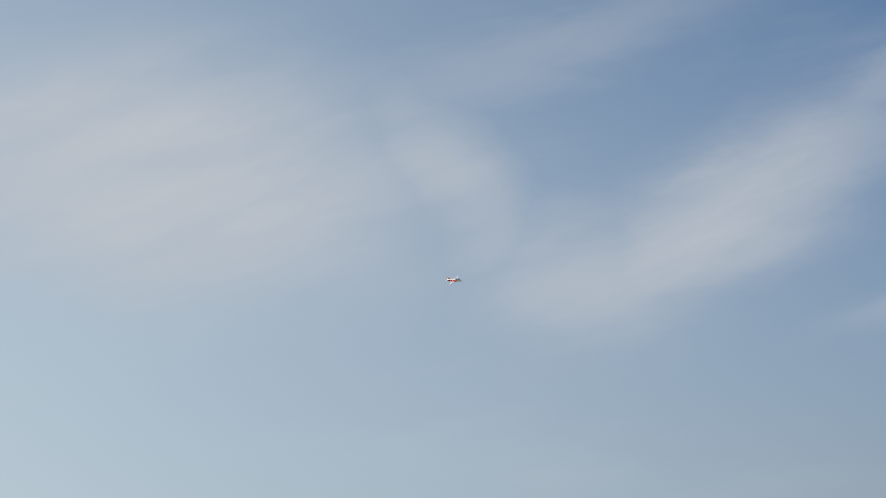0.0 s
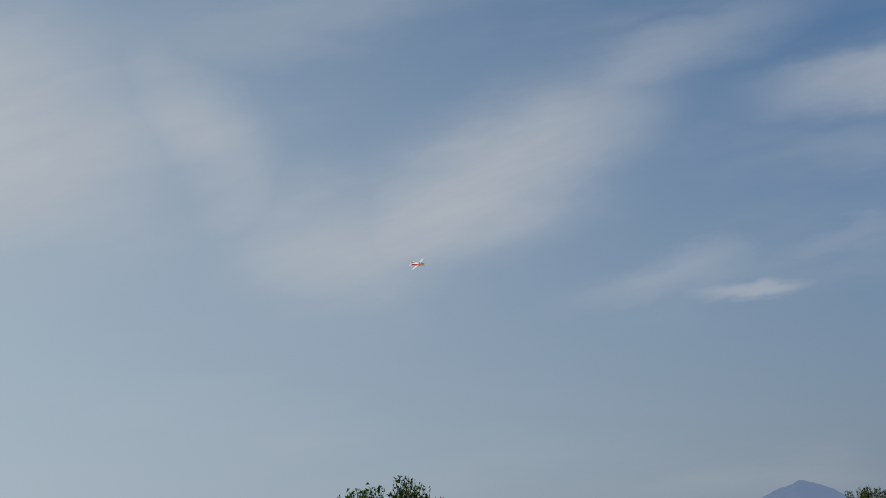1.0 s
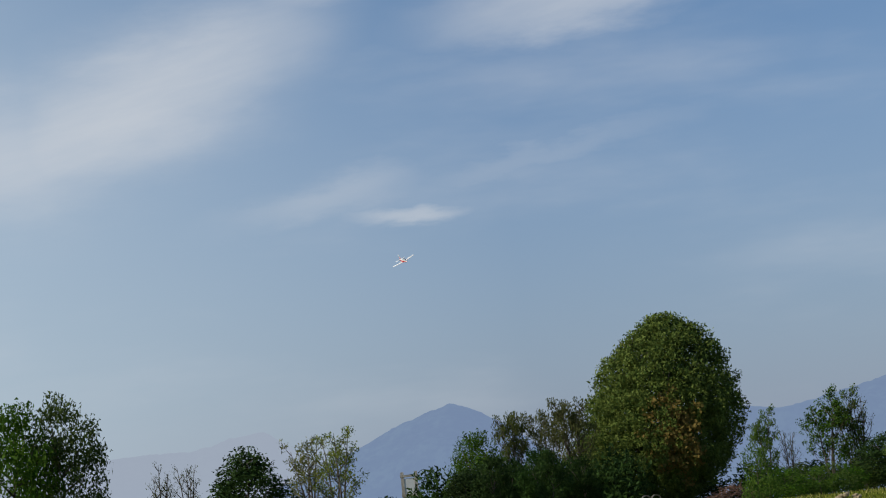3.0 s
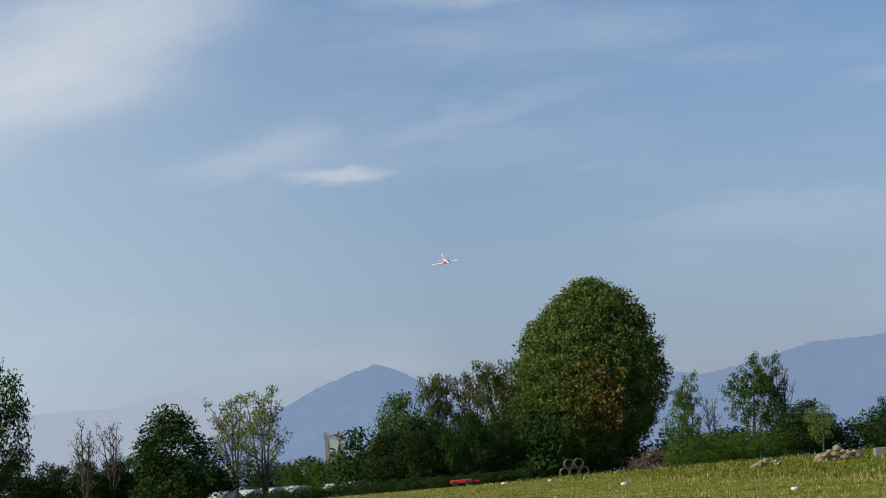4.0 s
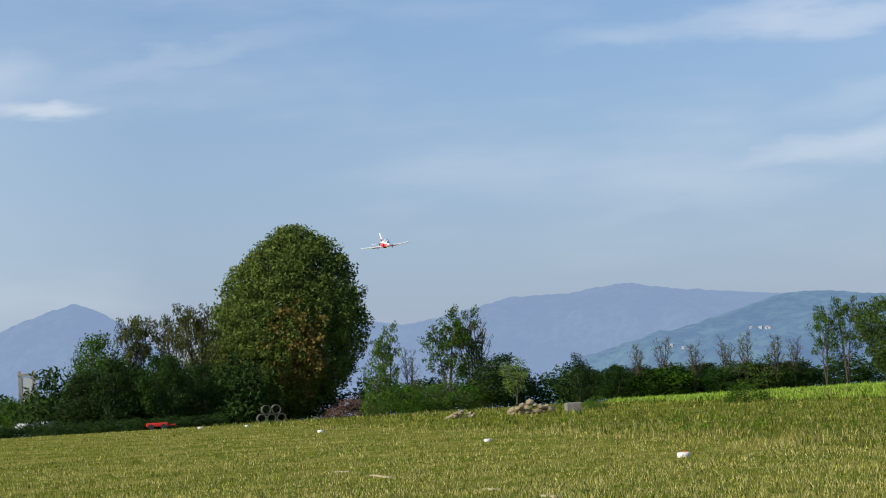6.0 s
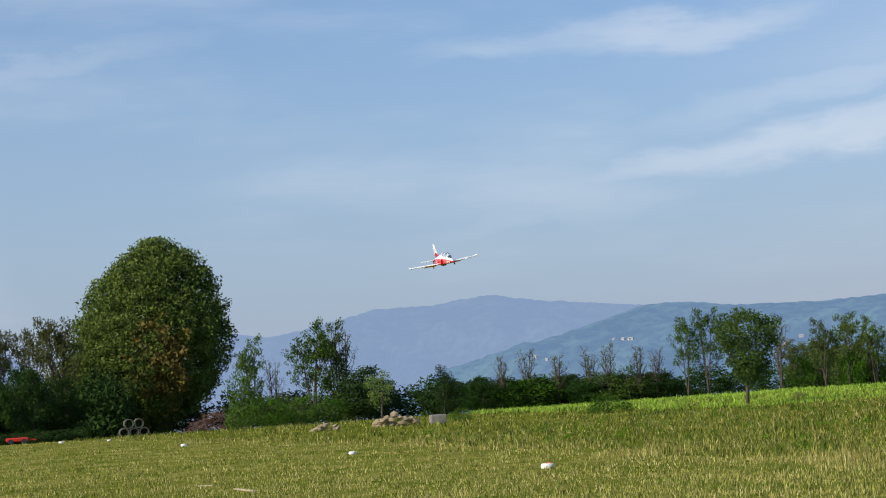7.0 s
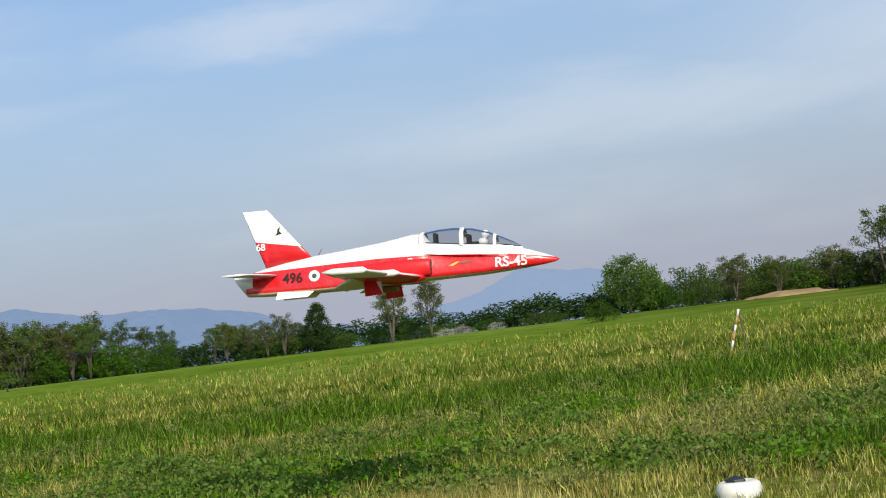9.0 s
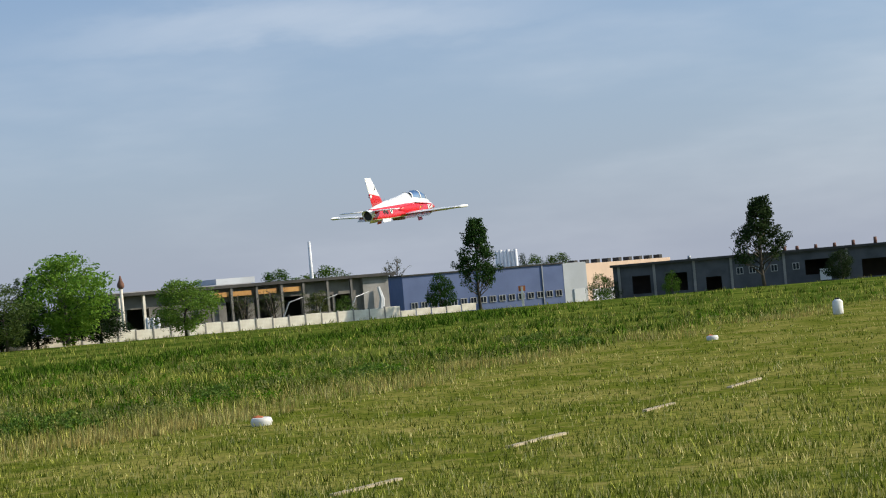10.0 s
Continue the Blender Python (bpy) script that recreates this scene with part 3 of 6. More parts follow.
FORMS = {  # crown, half width, clumps, leaves a clump, clump size, leaf size, limbs, leaf, bark
    "round": (Crown(0.12, 0.42, 2.0, 6), 0.36, 170, 46, 0.05, 0.0175, 11, "leaf_green", "bark"),
    "dark": (Crown(0.08, 0.35, 1.7, 6), 0.36, 170, 44, 0.05, 0.021, 10, "leaf_dark", "bark"),
    "spring": (Crown(0.10, 0.4, 2.0, 6), 0.40, 230, 46, 0.05, 0.0195, 11, "leaf_spring", "bark"),
    "yellow": (Crown(0.05, 0.5, 2.0, 5), 0.40, 100, 34, 0.06, 0.017, 14, "leaf_yellow", "bark"),
    "vase": (Crown(0.27, 0.68, 3.0, 7), 0.36, 230, 44, 0.042, 0.018, 12, "leaf_lone", "bark"),
    "cone": (Crown(0.03, 0.2, 1.2, 7), 0.36, 260, 44, 0.042, 0.02, 8, "leaf_dark", "bark"),
    "cypress": (Crown(0.02, 0.4, 2.0, 3), 0.17, 90, 44, 0.045, 0.017, 4, "leaf_dark", "bark"),
    "young": (Crown(0.3, 0.5, 2.0, 4), 0.30, 40, 34, 0.055, 0.021, 8, "leaf_spring", "bark"),
    "bush": (Crown(-0.05, 0.3, 2.0, 5), 0.55, 80, 30, 0.085, 0.033, 6, "leaf_green", "bark"),
    "hedge": (Crown(-0.05, 0.3, 2.0, 4), 0.55, 60, 26, 0.105, 0.046, 3, "leaf_dark", "bark"),
    "blossom": (Crown(-0.05, 0.3, 2.0, 4), 0.55, 60, 30, 0.10, 0.026, 6, "leaf_blossom", "bark"),
    "big": (Crown(0.0, 0.30, 2.6, 7), 0.44, 3000, 40, 0.022, 0.0098, 40, "leaf_big", "bark"),
}
# airy trees: stems, half width, lowest branch, leaves a twig, spread, leaf size, stoutness, leaf, bark
AIRY = {
    "open": (3, 0.36, 0.28, 34, 0.036, 0.0165, 1.1, "leaf_open", "bark"),
    "olive": (4, 0.36, 0.24, 32, 0.038, 0.016, 1.1, "leaf_olive", "bark_pale"),
    "spiky": (1, 0.34, 0.12, 60, 0.034, 0.017, 1.5, "leaf_dark", "bark"),
    "sparse": (4, 0.36, 0.28, 5, 0.03, 0.014, 1.5, "leaf_olive", "bark"),
    "poplar": (4, 0.36, 0.16, 22, 0.036, 0.015, 1.15, "leaf_poplar", "bark_pale"),
    "rusty": (4, 0.34, 0.45, 32, 0.036, 0.016, 1.3, "leaf_olive", "bark"),
}


# the big tree's outline: height, half width, shift to one side
BIG_H = [0.0, 0.03, 0.10, 0.18, 0.30, 0.45, 0.56, 0.70, 0.79, 0.88, 0.95, 1.0]
BIG_R = [0.18, 0.22, 0.32, 0.40, 0.44, 0.42, 0.395, 0.355, 0.305, 0.225, 0.14, 0.05]
BIG_S = [-0.11, -0.14, -0.165, -0.125, -0.07, -0.015, 0.012, 0.022, 0.032, 0.05, 0.055, 0.055]


def grow_airy(form, seed):
    """Several rising stems that fork into branches and twigs, with small tufts of leaves, one unit tall."""
    stems, half, low, per, spread, leaf, stout, leaf_mat, bark = AIRY[form]
    r = np.random.default_rng(seed)
    bm = bmesh.new()
    tips = []
    t0 = r.uniform(0, 6.28)
    for i in range(stems):
        t = t0 + 6.28 * i / stems + r.uniform(-0.5, 0.5)
        R, top = half * r.uniform(0.25, 0.62) * (stems > 1), r.uniform(0.82, 0.98) if i else 0.97
        boughs = 11 if stems > 1 else 42
        bow = Vector((r.uniform(-0.03, 0.03), r.uniform(-0.03, 0.03), 0))
        pts = [Vector((R * math.cos(t) * u ** 1.3, R * math.sin(t) * u ** 1.3, top * u)) + bow * math.sin(5 * u) for u in (0.0, 0.25, 0.5, 0.75, 1.0)]
        tube(bm, pts, [0.0165 * stout * (1 - 0.85 * u) for u in (0.0, 0.25, 0.5, 0.75, 1.0)], 5)
        for j in range(boughs):
            u = low + (0.97 - low) * (j + r.uniform(0, 1)) / boughs
            k = u * 4
            b0 = pts[int(k)].lerp(pts[min(int(k) + 1, 4)], k % 1)
            tb = t + j * 2.4 + r.uniform(-0.5, 0.5)
            ln = (0.10 + 0.16 * math.sin(math.pi * min(1.0, (u - low) / (1 - low) + 0.25))) * r.uniform(0.6, 1.15)
            if stems == 1:
                ln = (0.34 * (1 - u) + 0.06) * r.uniform(0.7, 1.1)
            e = b0 + Vector((math.cos(tb) * 0.8, math.sin(tb) * 0.8, r.uniform(0.35, 0.95))) * ln
            e.z = min(e.z, 0.99)
            m1 = b0.lerp(e, 0.55) + Vector((math.cos(tb), math.sin(tb), -0.6)) * ln * 0.08
            tube(bm, [b0, m1, e], [0.0055 * stout, 0.0038 * stout, 0.0015 * stout], 3)
            tips.append(e)
            for _ in range(3):
                s = b0.lerp(e, r.uniform(0.4, 0.95))
                t3 = tb + r.uniform(-1.2, 1.2)
                q = s + Vector((math.cos(t3), math.sin(t3), r.uniform(0.1, 1.1))) * ln * r.uniform(0.25, 0.5)
                q.z = min(q.z, 1.0)
                tube(bm, [s, q], [0.0025 * stout, 0.0011 * stout], 3)
                tips.append(q)
    keep = [p for p in tips if r.uniform() < 0.85]
    me = bpy.data.meshes.new("trunk")
    bm.to_mesh(me)
    bm.free()
    me.materials.append(M[bark])
    me.polygons.foreach_set("use_smooth", [True] * len(me.polygons))
    return me, leaves("crown", [tuple(p) for p in keep], spread, leaf, per, M[leaf_mat], r, 3), half


def grow(form, seed):
    """Trunk with limbs and a crown of leaf clumps, one unit tall."""
    crown, half, clumps, per, spread, leaf, limbs, leaf_mat, bark = FORMS[form]
    r = np.random.default_rng(seed)
    lob = [(r.uniform(0, 2 * np.pi), r.uniform(0.25, 0.9), r.uniform(0.10, 0.28)) for _ in range(crown.lobes)]

    def reach(h, t):
        if form == "big":
            return float(np.interp(h, BIG_H, BIG_R)) * (1 + 0.05 * math.sin(3 * t + 9 * h) * math.sin(7 * h + 2) + 0.035 * math.sin(11 * t + 5 * math.sin(17 * h)) * math.sin(31 * h))
        k = 1.0
        for ta, th, am in lob:
            k += am * (math.exp(-((h - th) / 0.18) ** 2) * math.cos(t - ta))
        return crown.radius(h) * half * k

    bm = bmesh.new()
    top = 0.8
    wob = [(r.uniform(-0.02, 0.02), r.uniform(-0.02, 0.02)) for _ in range(6)]
    spine = [(wob[i][0] * i * 0.5, wob[i][1] * i * 0.5, top * i / 5) for i in range(6)]
    tube(bm, spine, [0.022 * (1 - 0.16 * i) for i in range(6)], 7)
    tips = []
    stout = 1.0
    for i in range(limbs):
        h0 = r.uniform(max(crown.low, 0.03) * 0.8, 0.66)
        t = i * 2.4 + r.uniform(-0.4, 0.4)
        h1 = min(0.97, h0 + r.uniform(0.12, 0.34))
        rr = reach(h1, t) * r.uniform(0.6, 0.95)
        k = h0 / top * 5
        b0 = Vector(spine[int(k)]).lerp(Vector(spine[min(int(k) + 1, 5)]), k % 1)
        e = Vector((rr * math.cos(t), rr * math.sin(t), h1))
        m1 = b0.lerp(e, 0.5) + Vector((0, 0, -0.03))
        tube(bm, [b0, m1, e], [0.010 * stout, 0.006 * stout, 0.002 * stout], 4)
        tips.append(e)
        for _ in range(2):
            s = b0.lerp(e, r.uniform(0.35, 0.95))
            t3 = t + r.uniform(-1.0, 1.0)
            q = s + Vector((math.cos(t3), math.sin(t3), r.uniform(0.3, 1.2))) * r.uniform(0.04, 0.12)
            tube(bm, [s, q], [0.0035 * stout, 0.0012 * stout], 3)
            tips.append(q)
    cs = []
    while len(cs) < clumps:
        h = r.uniform(max(crown.low, 0.02), 1.0)
        t = r.uniform(0, 2 * np.pi)
        R = reach(h, t)
        if R < 0.004 or r.uniform(0, half * 1.3) > R:
            continue
        rr = R * (r.uniform(0.0, 1.0) ** 0.36)
        cs.append((rr * math.cos(t) + (float(np.interp(h, BIG_H, BIG_S)) if form == "big" else 0.0), rr * math.sin(t), h - spread * 0.5))
    me = bpy.data.meshes.new("trunk")
    bm.to_mesh(me)
    bm.free()
    me.materials.append(M[bark])
    me.polygons.foreach_set("use_smooth", [True] * len(me.polygons))
    return me, leaves("crown", cs, spread, leaf, per, M[leaf_mat], r, 3), half


WORDS = {
    "round": ("tree", "full green leafy tree at the field's edge", "tree"),
    "vase": ("tree", "lone green tree with a dense crown that widens upwards", "tree"),
    "dark": ("tree", "dark green densely leaved tree", "tree"),
    "spring": ("tree", "tree with fresh bright green spring leaves", "tree"),
    "yellow": ("shrub", "tall shrub with yellowish young leaves", "shrub"),
    "open": ("tree", "airy green tree with visible branches", "tree"),
    "olive": ("tree", "thin olive-brown tree with pale branches", "tree"),
    "poplar": ("tree", "airy tree with pale stems and thin yellowish young leaves", "tree"),
    "rusty": ("tree", "tall tree with bare stems and a rusty olive crown", "tree"),
    "spiky": ("tree", "dark green tree with ragged branches sticking out", "tree"),
    "sparse": ("tree", "nearly bare tree with thin branches and few leaves", "tree"),
    "cone": ("tree", "dark conical tree at the field's edge", "tree"),
    "cypress": ("tree", "narrow dark column-shaped tree", "tree"),
    "young": ("tree", "small young tree with bright leaves", "tree"),
    "bush": ("bush", "green bush in the hedge along the field", "bush"),
    "blossom": ("bush", "bush with pale blossom in the hedge", "bush"),
    "big": ("tree", "large broad egg-shaped green tree by the runway's end", "tree"),
}
STOCK = {f: [grow(f, 10 + 7 * i) for i in range(1 if f == "big" else 3)] for f in FORMS}
STOCK.update({f: [grow_airy(f, 5 + 9 * i) for i in range(4)] for f in AIRY})
tr = random.Random(5)


def plant(form, yaw, d, h, width, group="trees round the field"):
    name, label, cat = WORDS[form]
    trunk, crown, half = tr.choice(STOCK[form])
    x, y = polar(yaw, d)
    h -= lie(x, y)
    wide = 1.0 if form == "big" else max(0.55, min(2.2, width / (2 * half * h * 0.95)))
    ob = empty(name, label, cat, group, at=Matrix.Translation((x, y, lie(x, y) - 0.03)) @ Matrix.Rotation(radians(-yaw) if form == "big" else tr.uniform(0, 6.28), 4, "Z") @ Matrix.Diagonal((h * wide, h * wide, h, 1)))
    child("trunk", trunk, ob)
    child("crown", crown, ob)
    return ob


TREES_A = [
    ('round', 4.14, 125, 10.3, 5.2),
    ('round', 5.41, 126, 10.4, 5.0),
    ('sparse', 8.16, 135, 6.0, 2.3),
    ('sparse', 8.94, 140, 5.9, 2.4),
    ('cone', 10.55, 120, 5.9, 5.6),
    ('poplar', 12.40, 125, 6.3, 3.7),
    ('poplar', 13.25, 122, 6.5, 3.8),
    ('round', 17.24, 138, 6.2, 3.7),
    ('rusty', 18.35, 142, 7.3, 2.3),
    ('olive', 19.27, 142, 7.2, 3.2),
    ('rusty', 20.04, 140, 7.7, 3.4),
    ('open', 25.49, 130, 5.4, 2.4),
    ('sparse', 26.13, 130, 3.9, 1.3),
    ('open', 27.25, 130, 6.2, 3.3),
    ('open', 27.87, 132, 6.2, 3.0),
    ('sparse', 28.17, 132, 5.7, 2.3),
    ('bush', 25.16, 104, 3.0, 1.8),
    ('dark', 28.87, 122, 3.0, 3.8),
    ('young', 29.21, 104, 2.6, 1.5),
    ('cypress', 31.02, 122, 2.9, 1.1),
    ('bush', 35.54, 150, 1.9, 3.9),
    ('bush', 33.58, 150, 2.0, 5.6),
    ('bush', 36.35, 150, 2.1, 3.4),
]
TREES_B = [
    ('sparse', 32.72, 150, 3.6, 1.7),
    ('sparse', 33.47, 150, 4.0, 1.9),
    ('sparse', 34.35, 150, 3.4, 2.1),
    ('sparse', 35.26, 150, 3.9, 2.1),
    ('sparse', 35.84, 150, 4.1, 1.7),
    ('sparse', 36.69, 150, 3.7, 1.9),
    ('sparse', 37.2, 150, 3.4, 1.7),
    ('open', 38.06, 140, 5.3, 2.2),
    ('open', 38.64, 140, 5.8, 2.0),
    ('vase', 39.71, 84, 4.0, 2.6),
    ('sparse', 40.71, 140, 5.1, 2.2),
    ('open', 41.96, 140, 4.5, 2.4),
    ('open', 42.62, 140, 4.8, 2.6),
    ('open', 43.34, 140, 4.5, 2.4),
    ('bush', 44.19, 140, 3.2, 3.2),
    ('bush', 45.14, 140, 2.8, 2.8),
    ('bush', 45.78, 140, 2.8, 2.0),
    ('round', 46.63, 130, 2.0, 1.6),
    ('open', 47.51, 130, 5.8, 3.2),
    ('open', 48.41, 130, 5.8, 2.6),
    ('open', 49.45, 132, 5.1, 2.5),
    ('open', 50.7, 130, 5.8, 2.8),
]
TREES_C = [
    ('open', 51.49, 132, 5.1, 2.3),
    ('open', 52.15, 130, 5.2, 2.2),
    ('olive', 53.2, 132, 5.2, 2.6),
    ('olive', 53.85, 132, 5.3, 2.6),
    ('round', 54.88, 130, 5.0, 3.3),
    ('open', 56.37, 135, 4.1, 2.7),
    ('round', 57.57, 132, 4.4, 3.0),
    ('olive', 58.33, 135, 3.7, 2.7),
    ('round', 74.93, 118, 3.0, 4.0),
    ('open', 78.47, 118, 3.3, 2.4),
    ('open', 78.49, 118, 3.2, 2.4),
    ('round', 82.4, 116, 4.1, 3.5),
    ('open', 81.41, 118, 4.0, 2.0),
    ('cone', 96.79, 118, 2.9, 1.8),
    ('olive', 98.88, 112, 3.8, 2.4),
    ('olive', 100.03, 112, 3.5, 2.2),
    ('round', 105.81, 116, 3.5, 3.0),
    ('open', 113.25, 112, 4.3, 3.5),
    ('round', 127.78, 112, 3.5, 2.4),
    ('round', 127.8, 118, 3.7, 2.7),
]
TREES_D = [
    ('open', 138.71, 112, 3.6, 1.9),
    ('open', 133.27, 112, 3.5, 3.8),
    ('open', 137.01, 112, 2.7, 2.9),
    ('dark', 145.22, 104, 3.9, 3.2),
    ('dark', 146.81, 104, 4.6, 3.6),
    ('bush', 144.4, 103, 1.8, 2.6),
    ('round', 150.04, 108, 2.9, 1.9),
    ('round', 151.12, 106, 3.2, 2.6),
    ('yellow', 153.34, 104, 3.0, 2.8),
    ('round', 156.31, 112, 4.2, 4.5),
    ('bush', 154.79, 112, 2.6, 2.6),
    ('round', 158.45, 118, 6.2, 3.7),
    ('open', 159.42, 119, 6.2, 3.1),
    ('spring', 160.55, 118, 5.9, 3.7),
    ('olive', 161.47, 119, 5.0, 3.1),
    ('spring', 163.91, 119, 5.5, 5.1),
    ('round', 162.22, 116, 3.8, 3.6),
    ('open', 162.89, 121, 4.4, 2.1),
]
TREES_E = [
    ('spring', 167.26, 119, 3.4, 3.6),
    ('dark', 156.5, 117, 4.4, 3.7),
    ('round', 169.93, 190, 4.6, 3.8),
    ('round', 171.4, 195, 4.5, 5.0),
    ('round', 170.73, 195, 3.9, 4.5),
    ('sparse', 173.37, 180, 4.6, 3.1),
    ('spiky', 175.78, 132, 5.9, 3.0),
    ('dark', 174.62, 150, 2.6, 2.1),
    ('spiky', 183.95, 140, 5.9, 3.8),
    ('round', 178.1, 260, 4.7, 4.5),
    ('round', 177.44, 260, 4.6, 3.7),
    ('cypress', 177.12, 250, 5.0, 1.3),
    ('bush', 179.5, 160, 1.2, 1.8),
    ('bush', 35.69, 84, 0.8, 1.8),
    ('yellow', 41.15, 88, 0.4, 1.3),
    ('bush', 104.97, 100, 1.1, 1.7),
    ('young', 87.85, 105, 1.1, 1.5),
    ('bush', 31.48, 86, 0.6, 1.0),
]
BELT_A = [
    ('bush', 13.85, 16.45, 150, 2.0, 2.1, 2.2, 9),
    ('dark', 16.68, 20.45, 120, 3.7, 3.9, 2.4, 9),
    ('dark', 6.01, 11.48, 140, 3.5, 2.8, 2.8, 9),
    ('bush', 25.26, 28.49, 118, 1.6, 1.6, 2.0, 9),
    ('dark', 31.3, 37.63, 152, 2.2, 1.4, 2.6, 16),
    ('olive', 40.74, 44.2, 145, 3.4, 3.2, 2.5, 6),
    ('bush', 41.1, 46.23, 142, 2.6, 2.0, 2.4, 10),
    ('open', 46.76, 55.73, 134, 5.6, 4.4, 2.7, 12),
    ('bush', 47.18, 63.69, 136, 3.4, 1.6, 2.7, 24),
    ('olive', 55.73, 64.8, 134, 4.2, 2.7, 2.3, 14),
    ('open', 54.37, 64.64, 138, 4.7, 2.6, 2.6, 12),
    ('bush', 53.39, 73.89, 140, 3.4, 1.0, 2.4, 24),
    ('olive', 64.66, 73.79, 138, 3.0, 2.2, 2.2, 12),
]
BELT_B = [
    ('bush', 75.77, 81.58, 122, 1.0, 0.6, 1.7, 8),
    ('olive', 83.38, 90.51, 118, 4.3, 3.6, 2.4, 14),
    ('bush', 80.68, 92.46, 117, 2.4, 1.1, 2.0, 14),
    ('open', 85.78, 93.86, 118, 3.9, 2.5, 2.0, 10),
    ('bush', 83.13, 93.51, 118, 2.8, 1.5, 2.0, 14),
    ('olive', 93.71, 96.32, 118, 2.6, 2.2, 1.6, 6),
    ('bush', 94.31, 104.75, 118, 1.0, 0.7, 1.7, 14),
    ('blossom', 98.54, 102.08, 114, 0.5, 0.5, 1.1, 5),
    ('bush', 105.06, 115.23, 116, 3.0, 1.9, 2.3, 12),
]
BELT_C = [
    ('olive', 108.71, 122.14, 116, 2.5, 2.1, 2.0, 18),
    ('bush', 106.39, 122.55, 117, 2.2, 0.7, 2.0, 16),
    ('olive', 114.16, 127.19, 114, 3.1, 1.8, 1.8, 18),
    ('open', 128.23, 133.27, 114, 3.0, 3.0, 2.0, 8),
    ('bush', 119.49, 134.86, 113, 1.5, 1.1, 1.6, 18),
    ('olive', 123.62, 134.73, 114, 2.5, 1.6, 1.8, 12),
    ('bush', 131.85, 138.11, 112, 1.6, 1.8, 1.6, 9),
    ('dark', 157.63, 165.02, 119, 3.2, 2.5, 2.4, 9),
    ('bush', 154.49, 157.47, 117, 2.9, 3.2, 1.7, 5),
]
for rows in (TREES_A, TREES_B, TREES_C, TREES_D, TREES_E):
    for form, yaw, d, h, width in rows:
        plant(form, yaw, d, h, width)
for rows in (BELT_A, BELT_B, BELT_C):
    for form, a0, a1, d, h0, h1, width, n in rows:
        for i in range(n):
            u = (i + tr.uniform(0.1, 0.9)) / n
            k = tr.uniform(0.82, 1.08)
            plant(form, a0 + (a1 - a0) * u, d + tr.uniform(-3, 5), (h0 + (h1 - h0) * u) * k, width * tr.uniform(0.9, 1.5), "belt of trees round the field")
heap = []
for a0, a1, d, h, n in ((12.5, 20.5, 113, 1.0, 34), (2.0, 31.0, 158, 2.7, 40), (15.8, 21.8, 140, 4.2, 10), (31.0, 46.0, 160, 2.3, 20), (45.0, 72.0, 141, 3.0, 36), (84.0, 134.0, 122, 2.2, 70)):
    for i in range(n):
        me = tr.choice(STOCK["hedge"])[1]
        x, y = polar(a0 + (a1 - a0) * (i + tr.uniform(0, 1)) / n, d + tr.uniform(-3, 3))
        tall = (h - 0.6) * tr.uniform(0.75, 1.2) - lie(x, y)
        wide = max(0.55 * tall, min(2.2 * tall, (4.6 if h > 1.5 else 1.6) / 1.045))
        co = np.empty(len(me.vertices) * 3, np.float32)
        me.vertices.foreach_get("co", co)
        t = tr.uniform(0, 6.28)
        co = co.reshape(-1, 3) @ np.array([[math.cos(t), math.sin(t), 0], [-math.sin(t), math.cos(t), 0], [0, 0, 1]])
        heap.append(co * np.array([wide, wide, tall]) + np.array([x, y, lie(x, y) - 0.03]))
heap = np.concatenate(heap)
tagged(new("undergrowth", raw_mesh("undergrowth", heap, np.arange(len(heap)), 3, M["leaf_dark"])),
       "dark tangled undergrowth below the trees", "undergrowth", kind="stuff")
BIG = (22.67, 150, 13.79, 12.86)
big_tree = plant("big", *BIG)
gr = np.random.default_rng(21)
child("dry_foliage", leaves("dry_foliage", [(0.07 + 0.06 * gr.normal(), -0.38 + 0.03 * gr.normal(), 0.36 + 0.12 * gr.normal()) for _ in range(110)], 0.022, 0.0095, 24, M["leaf_rust"], gr), big_tree, "patch of rusty dry leaves")


# ---- the model jet: x forward from the nose tip, y to its left, z up ----
def jet_paint():
    """White over red with a cream belly line, glossy, a little grimy."""
    m, k, p = material("jet_red_white_paint", 0.28, 0.0, 0.5)
    co = k.n("ShaderNodeTexCoord").outputs["Object"]
    x, y, z = k.xyz(co)
    line = k.math("ADD", k.ramp(x, -0.0, -0.40, 0.014, 0.068, False), k.ramp(x, -0.40, -1.05, 0.0, 0.036, False))
    line = k.math("ADD", line, k.ramp(x, -1.5, -2.5, 0.0, -0.034, False))
    up = k.ramp(k.math("SUBTRACT", z, line), -0.003, 0.003)
    belly = k.ramp(x, -0.05, -0.6, -0.036, -0.070, False)
    belly = k.math("ADD", belly, k.ramp(x, -0.6, -2.0, 0.0, -0.038, False))
    low = k.ramp(k.math("SUBTRACT", z, belly), 0.003, -0.003)
    red = c4(0.62, 0.012, 0.018)
    c = k.mix(up, red, c4(0.80, 0.80, 0.79))
    c = k.mix(low, c, c4(0.72, 0.62, 0.46))
    c = k.mix(k.math("SUBTRACT", 1.0, k.ramp(x, -0.03, -0.036)), c, red)
    grime = k.ramp(k.noise(co, 9.0, 6.0), 0.5, 0.85, 0.0, 0.22)
    c = k.mix(grime, c, c4(0.30, 0.22, 0.2))
    k.put(p.inputs["Base Color"], c)
    k.put(p.inputs["Roughness"], k.ramp(k.noise(co, 20.0, 4.0), 0.3, 0.8, 0.2, 0.42))
    p.inputs["Coat Weight"].default_value = 0.4
    p.inputs["Coat Roughness"].default_value = 0.1
    return m


